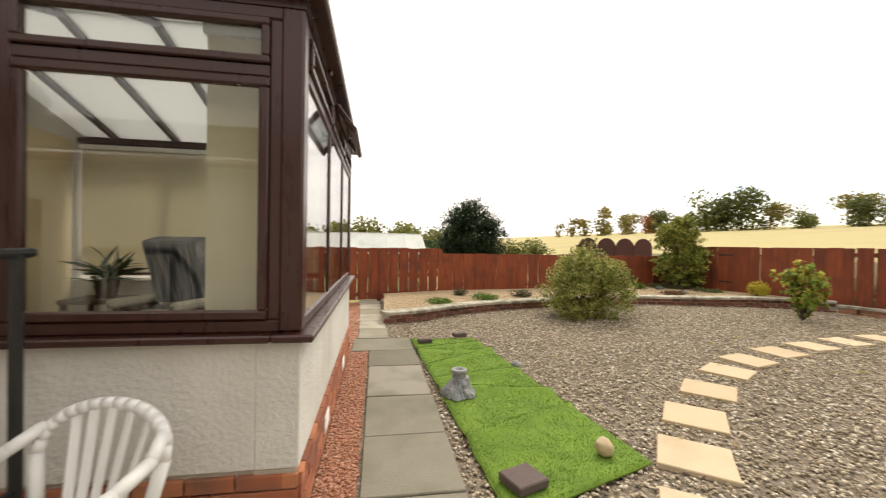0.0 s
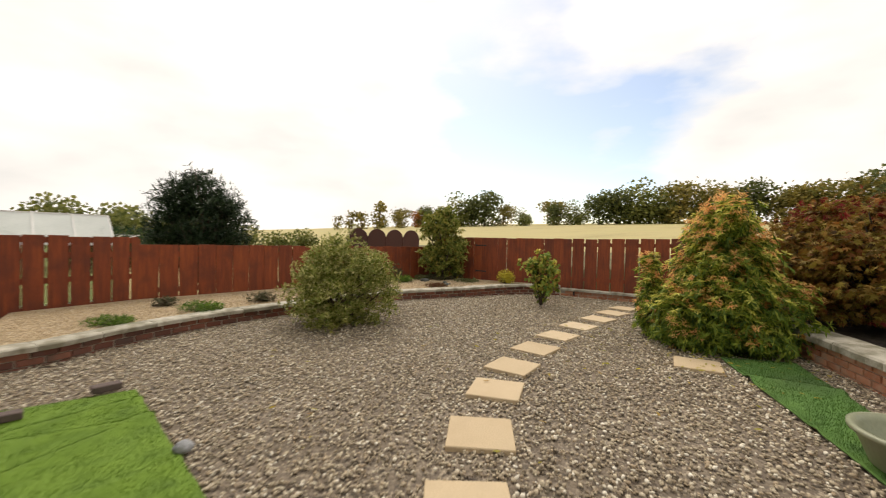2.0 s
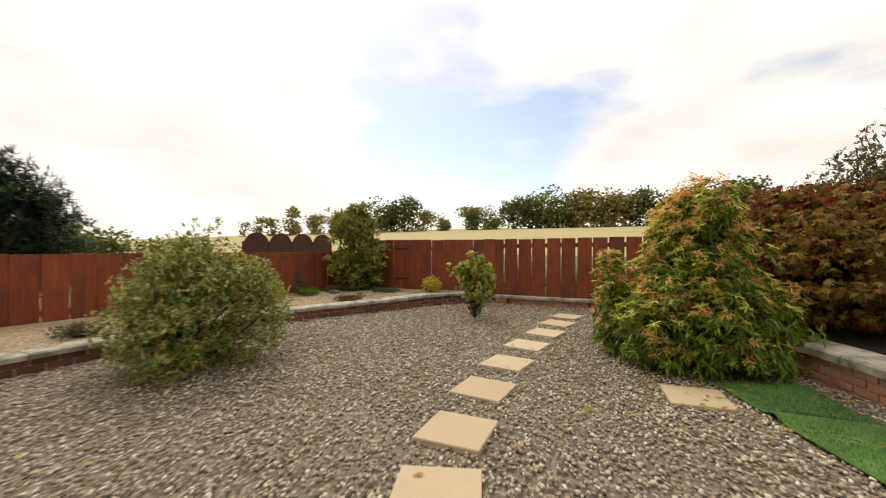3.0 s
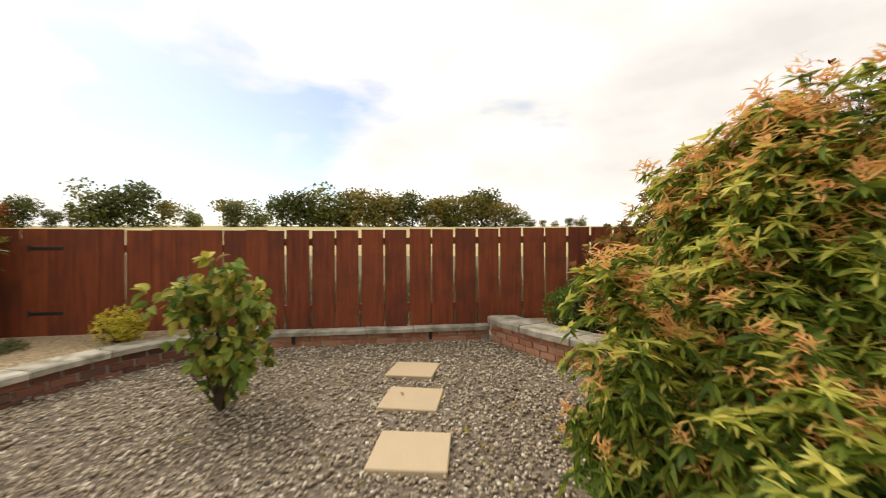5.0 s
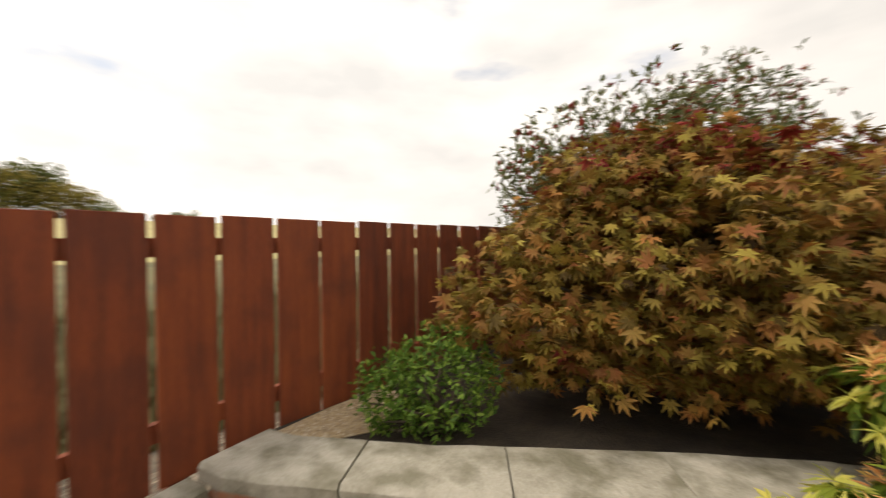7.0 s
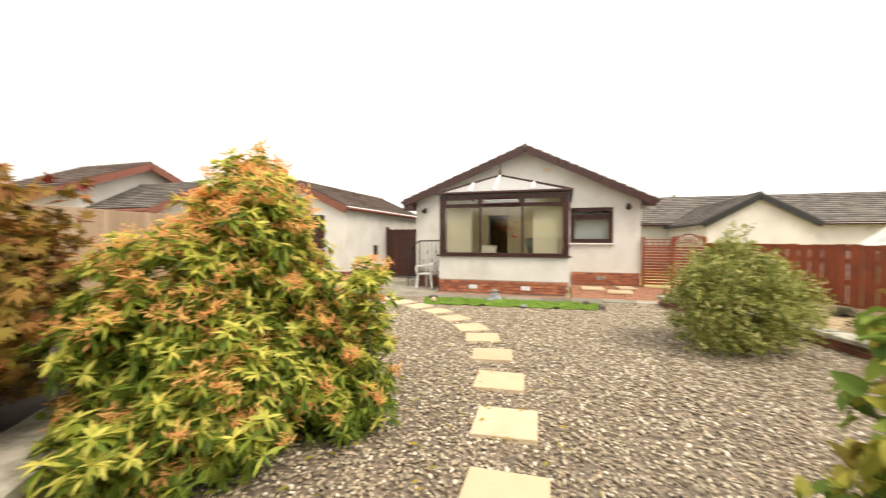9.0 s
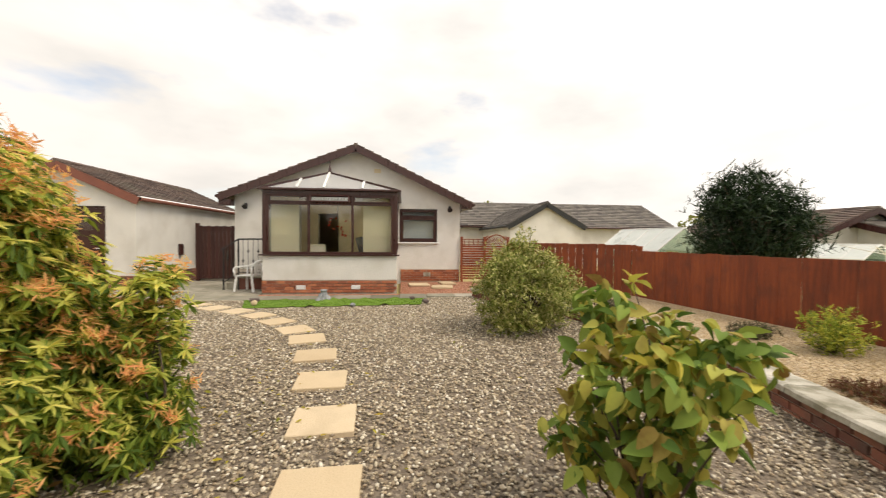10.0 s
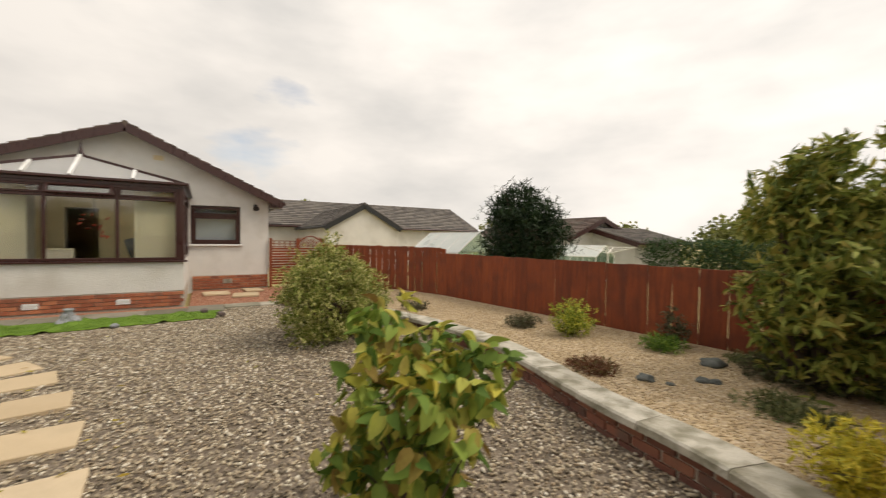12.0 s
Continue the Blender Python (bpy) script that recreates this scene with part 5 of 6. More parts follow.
F2 = ((0.3, 0.08, 0.022, 0.04), (0.62, -0.05, 0.02, 0.02))
build_turf("old_turf_mat", OLDTURF, M_TURFDARK, "dark green artificial turf mat before the planting bed", lambda x: 0.012 + gz(x), F2)
turf_blades("turf_pile", OLDTURF, M_TURFDARK, "short dark green pile of the old turf mat", lambda x: 0.012 + gz(x), 22000, 32, F2)


def lump(r, seed, squash=1.0, amp=0.18, sub=3):
    bm = bmesh.new()
    bmesh.ops.create_icosphere(bm, subdivisions=sub, radius=r)
    for v in bm.verts:
        k = 1 + amp * noise.noise(v.co / r * 1.6 + Vector((seed, 0, 0))) + amp * 0.35 * noise.noise(v.co / r * 5 + Vector((0, seed, 0)))
        v.co = Vector((v.co.x * k, v.co.y * k, v.co.z * k * squash))
    return bm


def build_ornament():
    o = thing("stone_ornament", "small grey cast-stone ornament with hollow round top", "garden ornament", (1.1, 1.72, 0.035))
    bm = bmesh.new()
    bmesh.ops.create_cone(bm, cap_ends=True, segments=28, radius1=0.17, radius2=0.075, depth=0.15, matrix=Matrix.Translation((0, 0, 0.075)))
    bmesh.ops.subdivide_edges(bm, edges=list(bm.edges), cuts=3, use_grid_fill=True)
    for v in bm.verts:
        k = 0.035 * noise.noise(v.co * 11) + 0.025 * noise.noise(v.co * 40)
        v.co += Vector((v.co.x, v.co.y, 0)).normalized() * k if v.co.to_2d().length > 1e-4 else Vector()
    part("base", bm, M_STATUE, o)
    bm = bmesh.new()
    n = 20
    prof = ((0.062, 0.12), (0.066, 0.16), (0.062, 0.19), (0.074, 0.2), (0.074, 0.222), (0.066, 0.228), (0.036, 0.226), (0.03, 0.17))
    rings = [[bm.verts.new((r * math.cos(2 * math.pi * k / n), r * math.sin(2 * math.pi * k / n), z)) for k in range(n)] for r, z in prof]
    for p, q in zip(rings, rings[1:]):
        for k in range(n):
            bm.faces.new((p[k], p[(k + 1) % n], q[(k + 1) % n], q[k]))
    bm.faces.new(rings[-1])
    part("hollow_top", bm, M_STATUE, o, smooth=True)


build_ornament()
for x, y, a, w, l, lb in ((1.19, 0.28, 20, 0.22, 0.2, "purple-brown concrete block weighing down the turf mat"), (1.01, 3.68, 4, 0.2, 0.1, "dark brick weighing down the turf corner"), (1.57, 3.95, 12, 0.2, 0.1, "dark brick weighing down the turf corner")):
    ob = part("block", B((-w / 2, w / 2, -l / 2, l / 2, 0, 0.055), bevel=0.007), M_BLOCK)
    ob.matrix_basis = pose(x, y, 0.03 + gz(x), 0, 0, a)
    tagged(ob, lb, "block", group="blocks on the turf mat")
ob = part("pebble", lump(0.062, 3, 0.9), M_SLAB, smooth=True)
ob.matrix_basis = pose(1.84, 0.5, 0.095, 20, 0, 40)
tagged(ob, "fist-sized pale cream rock on the turf mat", "rock")
ob = part("dark_rock", lump(0.055, 8, 0.7), M_STATUE, smooth=True)
ob.matrix_basis = pose(1.93, 2.45, 0.06, 0, 0, 0)
tagged(ob, "dark grey stone at the edge of the turf mat", "rock")


def build_pot():
    p = thing("plant_pot", "empty shallow olive-green glazed pot on the old turf", "plant pot", (5.92, -0.02, gz(5.9) + 0.03))
    bm = bmesh.new()
    n = 36
    prof = ((0.001, 0.004), (0.17, 0.004), (0.185, 0.015), (0.255, 0.19), (0.285, 0.2), (0.287, 0.225), (0.26, 0.228), (0.235, 0.19), (0.165, 0.03), (0.001, 0.03))
    rings = [[bm.verts.new((1.15 * r * math.cos(2 * math.pi * k / n), r * math.sin(2 * math.pi * k / n), z)) for k in range(n)] for r, z in prof]
    for a, b in zip(rings, rings[1:]):
        for k in range(n):
            bm.faces.new((a[k], a[(k + 1) % n], b[(k + 1) % n], b[k]))
    part("bowl", bm, M_POT, p, smooth=True)
    p.matrix_world = pose(5.05, -0.5, gz(5.05) + 0.028, 0, 0, 30)


build_pot()


def tube(bm, pts, r, n=8):
    for a, b in zip(pts, pts[1:]):
        rod(bm, a, b, r, r, n)
        bmesh.ops.create_icosphere(bm, subdivisions=1, radius=r, matrix=Matrix.Translation(b))
    return bm


def build_chair(at, turn):
    """A one-piece white plastic garden chair; it faces +Y in its own frame."""
    c = thing("garden_chair", "white moulded plastic garden armchair with slatted back", "chair", at, turn)
    part("seat", B((-0.22, 0.22, -0.2, 0.23, 0.405, 0.43), (-0.22, 0.22, 0.215, 0.235, 0.37, 0.43), bevel=0.012), M_WHITE, c)
    for sx in (-1, 1):
        for y, y2 in ((0.22, 0.26), (-0.2, -0.28)):
            bm = beam(bmesh.new(), (sx * 0.22, y, 0.42), (sx * 0.265, y2, 0.0), 0.055, 0.045)
            bmesh.ops.bevel(bm, geom=list(bm.edges), offset=0.01, segments=2, affect="EDGES")
            part("leg", bm, M_WHITE, c)
        pts = [Vector((sx * 0.25, 0.24, 0.4)), Vector((sx * 0.285, 0.25, 0.6)), Vector((sx * 0.29, 0.2, 0.645)), Vector((sx * 0.29, 0.02, 0.655)), Vector((sx * 0.275, -0.14, 0.67)), Vector((sx * 0.24, -0.235, 0.72))]
        part("armrest", tube(bmesh.new(), pts, 0.024), M_WHITE, c, smooth=True)
    arch = []
    for k in range(17):
        a = math.pi * k / 16
        arch.append(Vector((0.25 * math.cos(a), -0.225 - 0.07 * math.sin(a), 0.63 + 0.17 * math.sin(a) ** 0.8)))
    arch = [Vector((0.21, -0.19, 0.42))] + arch + [Vector((-0.21, -0.19, 0.42))]
    part("back_frame", tube(bmesh.new(), arch, 0.024), M_WHITE, c, smooth=True)
    for k in range(5):
        x = -0.12 + 0.06 * k
        top = 0.63 + 0.165 * math.sin(math.acos(min(1, abs(x) * 1.25 / 0.245))) ** 0.8
        bm = beam(bmesh.new(), (x * 0.8, -0.195, 0.42), (x * 1.25, -0.285, top), 0.034, 0.014)
        bmesh.ops.bevel(bm, geom=list(bm.edges), offset=0.004, segments=1, affect="EDGES")
        part("back_slat", bm, M_WHITE, c)


build_chair((-0.72, -0.52, 0.006), 166)


def build_steps_and_rail():
    s = thing("door_step", "brick and concrete step before the conservatory door", "step", kind="structure")
    part("platform", B((-2.9, -1.12, -0.95, -0.06, -0.03, 0.3), bevel=0.01), M_OLDBRICK, s)
    part("tread", B((-2.92, -1.1, -0.97, -0.05, 0.3, 0.34), bevel=0.008), M_PAVING, s)
    part("tread", B((-2.6, -1.15, -1.27, -0.97, -0.03, 0.17), bevel=0.008), M_PAVING, s)
    r = thing("iron_railing", "black iron handrail with diamond ornaments beside the step", "railing")
    X = -1.03
    for y, z0, z1 in ((-0.17, 0.0, 1.37), (-0.92, 0.0, 1.35), (-1.3, 0.0, 1.1)):
        part("post", rod(bmesh.new(), (X, y, z0), (X, y, z1), 0.022), M_IRON, r)
    part("handrail", tube(bmesh.new(), [Vector((X, -0.1, 1.37)), Vector((X, -0.92, 1.36)), Vector((X, -1.3, 1.1)), Vector((X, -1.36, 1.08))], 0.02), M_IRON, r)
    bm = beam(bmesh.new(), (X, -0.17, 0.46), (X, -0.92, 0.46), 0.02, 0.02)
    beam(bm, (X, -0.92, 0.46), (X, -1.3, 0.2), 0.02, 0.02)
    part("bottom_rail", bm, M_IRON, r)
    for i in range(8):
        y = -0.28 - i * 0.13
        k = max(0, (-0.92 - y) / 0.38)
        part("baluster", rod(bmesh.new(), (X, y, 0.46 - 0.26 * k), (X, y, 1.36 - 0.26 * k), 0.007), M_IRON, r)
        z = (0.78, 1.04)[i % 2] - 0.26 * k
        bm = rod(bmesh.new(), (X, y, z - 0.06), (X, y, z), 0.003, 0.03, 4)
        rod(bm, (X, y, z), (X, y, z + 0.06), 0.03, 0.003, 4)
        part("diamond", bm, M_IRON, r)


build_steps_and_rail()


# ---- inside the conservatory ----
M_STRIPE = material("dark_striped_throw", [(0.03, 0.035, 0.05), (0.10, 0.11, 0.13), (0.28, 0.28, 0.28)], rough=0.95, scale=3, fine=30, stretch=(14, 1, 1), spread=(0.35, 0.65))
M_BEIGE = material("beige_fabric", [(0.48, 0.42, 0.33), (0.56, 0.50, 0.40)], rough=0.95, scale=5, fine=90, bump=0.2)
M_RATTAN = material("dark_wood", [(0.05, 0.025, 0.014), (0.11, 0.055, 0.03)], rough=0.55, scale=5, fine=50)
M_RED = material("red_glass", [(0.45, 0.03, 0.02), (0.60, 0.06, 0.03)], rough=0.3, scale=5, fine=50)


def build_interior():
    c = thing("armchair", "beige recliner with a dark striped throw", "armchair", (-1.64, 2.25, 0.3), 160)
    part("seat", B((-0.3, 0.3, -0.25, 0.3, 0.28, 0.45), bevel=0.05), M_BEIGE, c)
    bm = B((-0.28, 0.28, -0.09, 0.07, 0, 0.72), bevel=0.06)
    o = part("backrest", bm, M_BEIGE, c)
    o.matrix_basis = pose(0, -0.26, 0.4, -16, 0, 0)
    o2 = part("throw", B((-0.3, 0.3, -0.1, 0.1, 0.12, 0.76), (-0.3, 0.3, 0.08, 0.5, 0.06, 0.1), bevel=0.03), M_STRIPE, c)
    o2.matrix_basis = pose(0, -0.265, 0.41, -16, 0, 0)
    for x in (-0.34, 0.34):
        part("armrest", B((x - 0.05, x + 0.05, -0.2, 0.3, 0.5, 0.58), bevel=0.025), M_BEIGE, c)
        part("leg", B((x - 0.03, x + 0.03, -0.2, 0.25, 0.0, 0.5), bevel=0.01), M_RATTAN, c)
    t = thing("side_table", "low dark wooden side table", "table", (-2.35, 2.55, 0.3))
    part("tabletop", B((-0.3, 0.3, -0.22, 0.22, 0.5, 0.54), bevel=0.01), M_RATTAN, t)
    for x in (-0.26, 0.26):
        for y in (-0.18, 0.18):
            part("leg", B((x - 0.02, x + 0.02, y - 0.02, y + 0.02, 0, 0.5)), M_RATTAN, t)
    p = thing("house_plant", "potted house plant on the side table", "plant", (-2.35, 2.55, 0.84))
    part("pot", rod(bmesh.new(), (0, 0, 0), (0, 0, 0.18), 0.08, 0.11, 16), M_RATTAN, p)
    rng = np.random.default_rng(77)
    n = 60
    a = rng.uniform(0, 2 * np.pi, n)
    o = new("leaves", leaf_cloud("leaves", np.tile((0, 0, 0.2), (n, 1)) + rng.normal(0, 0.03, (n, 3)), np.column_stack([np.cos(a), np.sin(a), rng.uniform(0.1, 1, n)]), leaf_strip(0.28, 0.035, 0.5), M_HEDGE, 78, jitter=0.2))
    o.parent = p
    f = thing("picture_frame", "cream framed picture standing on the window sill", "picture", (-0.28, 1.3, 1.0))
    part("frame", B((-0.015, 0.015, -0.2, 0.2, 0.0, 0.03), (-0.015, 0.015, -0.2, 0.2, 0.22, 0.25), (-0.015, 0.015, -0.2, -0.17, 0.03, 0.22), (-0.015, 0.015, 0.17, 0.2, 0.03, 0.22), bevel=0.004), M_BLIND, f)
    part("print", B((-0.01, 0.004, -0.17, 0.17, 0.03, 0.22)), M_BEIGE, f)
    h = thing("hanging_ornament", "hanging ornament of red glass flowers", "ornament", (-0.6, 1.75, 1.45))
    for i in range(14):
        bm = lump(0.045, i, 0.5, sub=1)
        o = part("glass_flower", bm, M_RED, h)
        o.matrix_basis = pose(random.uniform(-0.1, 0.1), random.uniform(-0.22, 0.22), random.uniform(0, 0.5), random.uniform(0, 90), 0, 0)
    part("wire", rod(bmesh.new(), (0, 0, 0), (0, 0, 1.1), 0.006), M_IRON, h)


build_interior()


# ---- plants ----
def leaf_mat(name, colors, gloss=0.6, tr=0.3, spread=(0.1, 0.9)):
    return material(name, colors, rough=gloss, island=0.8, scale=6, fine=60, bump=0.05, translucent=tr, spread=spread, spec=0.2)


M_PIERIS = leaf_mat("pieris_leaf", [(0.06, 0.115, 0.022), (0.14, 0.215, 0.035), (0.25, 0.33, 0.05), (0.42, 0.46, 0.075)], tr=0.45, gloss=0.45)
M_PIERISTIP = leaf_mat("pieris_new_leaf", [(0.84, 0.38, 0.16), (0.88, 0.50, 0.21), (0.88, 0.66, 0.2)], tr=0.5)
M_PIERISYEL = leaf_mat("pieris_pale_sunlit_leaf", [(0.42, 0.48, 0.10), (0.68, 0.66, 0.15), (0.88, 0.80, 0.22)], tr=0.5)
M_MAPLE = leaf_mat("maple_leaf", [(0.07, 0.04, 0.014), (0.20, 0.14, 0.026), (0.37, 0.29, 0.055), (0.25, 0.085, 0.03), (0.28, 0.20, 0.045), (0.38, 0.16, 0.04)], tr=0.22)
M_MAPLERED = leaf_mat("red_maple_leaf", [(0.20, 0.02, 0.02), (0.32, 0.05, 0.04)])
M_ROUND = leaf_mat("variegated_leaf", [(0.10, 0.14, 0.022), (0.22, 0.26, 0.055), (0.40, 0.40, 0.12), (0.62, 0.57, 0.27)])
M_DOG = leaf_mat("broad_leaf", [(0.06, 0.12, 0.02), (0.12, 0.20, 0.035), (0.21, 0.30, 0.055), (0.30, 0.37, 0.07), (0.52, 0.48, 0.10), (0.22, 0.13, 0.04)])
M_DOGYEL = leaf_mat("yellowed_broad_leaf", [(0.36, 0.38, 0.06), (0.62, 0.56, 0.10), (0.46, 0.30, 0.08)])
M_GOLD = leaf_mat("golden_leaf", [(0.30, 0.30, 0.04), (0.60, 0.52, 0.06), (0.80, 0.66, 0.10)])
M_LIME = leaf_mat("lime_leaf", [(0.09, 0.15, 0.025), (0.30, 0.36, 0.05), (0.62, 0.58, 0.09)])
M_RHODO = leaf_mat("rhododendron_leaf", [(0.07, 0.10, 0.022), (0.17, 0.21, 0.04), (0.33, 0.35, 0.08), (0.40, 0.32, 0.08)])
M_DARKTREE = leaf_mat("dark_evergreen_leaf", [(0.008, 0.020, 0.008), (0.02, 0.042, 0.016), (0.04, 0.07, 0.028)], gloss=0.4, tr=0.15)
M_BOX = leaf_mat("box_leaf", [(0.045, 0.10, 0.014), (0.11, 0.20, 0.03), (0.22, 0.32, 0.05)])
M_YELLOW = leaf_mat("yellow_leaf", [(0.20, 0.20, 0.03), (0.42, 0.36, 0.04), (0.30, 0.16, 0.05)])
M_HEATH = leaf_mat("heather_leaf", [(0.06, 0.06, 0.03), (0.13, 0.10, 0.06), (0.10, 0.13, 0.06)])
M_RUST = leaf_mat("rusty_leaf", [(0.10, 0.04, 0.02), (0.20, 0.085, 0.045), (0.14, 0.13, 0.05)])
M_PALE = leaf_mat("grey_green_leaf", [(0.06, 0.08, 0.03), (0.14, 0.16, 0.06), (0.24, 0.24, 0.11)])
M_T = [leaf_mat("wood_green", [(0.09, 0.11, 0.03), (0.18, 0.20, 0.055), (0.29, 0.29, 0.085)], tr=0.3),
       leaf_mat("wood_olive", [(0.14, 0.13, 0.035), (0.26, 0.22, 0.06), (0.38, 0.30, 0.085)], tr=0.3),
       leaf_mat("wood_orange", [(0.30, 0.11, 0.03), (0.52, 0.20, 0.045), (0.40, 0.24, 0.06)], tr=0.3),
       leaf_mat("wood_dark", [(0.065, 0.085, 0.03), (0.13, 0.155, 0.055), (0.21, 0.225, 0.075)], tr=0.3)]


def rosettes(rng, pos, axis, k, open_):
    """k leaves round each place, spread about its axis."""
    n = len(pos)
    p = np.repeat(pos, k, 0)
    a = np.repeat(axis, k, 0)
    r = rng.normal(size=(n * k, 3))
    r -= (r * a).sum(1)[:, None] * a
    r /= np.linalg.norm(r, axis=1)[:, None] + 1e-9
    return p, a * (1 - open_) + r * open_


def upward(d, k):
    a = d + np.array((0, 0, k))
    return a / (np.linalg.norm(a, axis=1)[:, None] + 1e-9)


def pieris(name, lobes, n, base, seed, label, tips=0.68):
    """Flat whorls of narrow leaves, green within, yellow-green towards sun and top as painted sunlight, many topped by
    a spray of young orange ones.
    """
    rng = np.random.default_rng(seed)
    pos, d = lobes_points(rng, lobes, n, 0.5, 0.06, 3, (0.07, 0.07, 0.035))
    ax = upward(d, 0.75)
    p, o = rosettes(rng, pos, ax, 10, 0.88)
    pieces = [("leaves", leaf_cloud("leaves", p, o, leaf_strip(0.08, 0.02, 0.3, n=2), M_PIERIS, seed + 1, lift=-0.05, jitter=0.14), "")]
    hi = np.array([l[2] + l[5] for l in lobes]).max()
    # sunlight put into leaf colour: paler and more orange up high and sunward
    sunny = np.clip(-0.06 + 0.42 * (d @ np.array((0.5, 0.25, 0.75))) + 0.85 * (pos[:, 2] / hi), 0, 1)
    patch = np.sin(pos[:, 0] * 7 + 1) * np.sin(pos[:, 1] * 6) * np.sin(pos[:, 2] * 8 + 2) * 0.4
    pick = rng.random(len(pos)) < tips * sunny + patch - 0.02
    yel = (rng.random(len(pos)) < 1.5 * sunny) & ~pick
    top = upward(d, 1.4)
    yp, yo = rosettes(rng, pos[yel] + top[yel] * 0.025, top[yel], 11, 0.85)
    pieces.append(("pale_leaves", leaf_cloud("pale_leaves", yp, yo, leaf_strip(0.07, 0.0175, 0.25, n=2), M_PIERISYEL, seed + 3, lift=0.05, jitter=0.14), "yellow-green leaves, denser where sunlight is painted in"))
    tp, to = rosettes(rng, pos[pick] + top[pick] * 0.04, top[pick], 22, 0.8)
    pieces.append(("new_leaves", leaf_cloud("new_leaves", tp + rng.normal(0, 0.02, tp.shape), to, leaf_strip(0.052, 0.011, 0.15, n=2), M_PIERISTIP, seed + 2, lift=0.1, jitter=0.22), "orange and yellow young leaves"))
    bm = bmesh.new()
    tipsel = pos[rng.choice(len(pos), min(22, len(pos)), replace=False)]
    branches(bm, rng, base, [tuple(np.array(base) + 0.88 * (t - np.array(base))) for t in tipsel], 0.012)
    return leafy(name, pieces, label, "shrub", bm)


def shrub(name, lobes, n, template, mat, base, seed, label, shell=0.55, clump=0, spread=(0.06, 0.06, 0.04), up=0.3, stems=30, stem_r=0.015, cluster=4, open_=0.6, lift=0.2, jitter=0.4, cut=None, category="shrub", extra=(), group=""):
    rng = np.random.default_rng(seed)
    pos, d = lobes_points(rng, lobes, n, shell, cut, clump, spread)
    ax = upward(d, up)
    p, o = rosettes(rng, pos, ax, cluster, open_)
    p = p + rng.normal(0, 0.012, p.shape)
    pieces = [("leaves", leaf_cloud("leaves", p, o, template, mat, seed + 1, lift=lift, jitter=jitter), "")]
    for m2, frac, lb, cond in extra:
        pick = (rng.random(len(pos)) < frac) & cond(pos)
        if pick.any():
            q, oo = rosettes(rng, pos[pick], ax[pick], cluster, open_)
            pieces.append(("turned_leaves", leaf_cloud("turned_leaves", q, oo, template, m2, seed + 7, lift=lift, jitter=jitter), lb))
    bm = bmesh.new()
    tips = pos[rng.choice(len(pos), min(stems, len(pos)), replace=False)]
    branches(bm, rng, base, [tuple(t) for t in tips], stem_r)
    return leafy(name, pieces, label, category, bm, group=group)


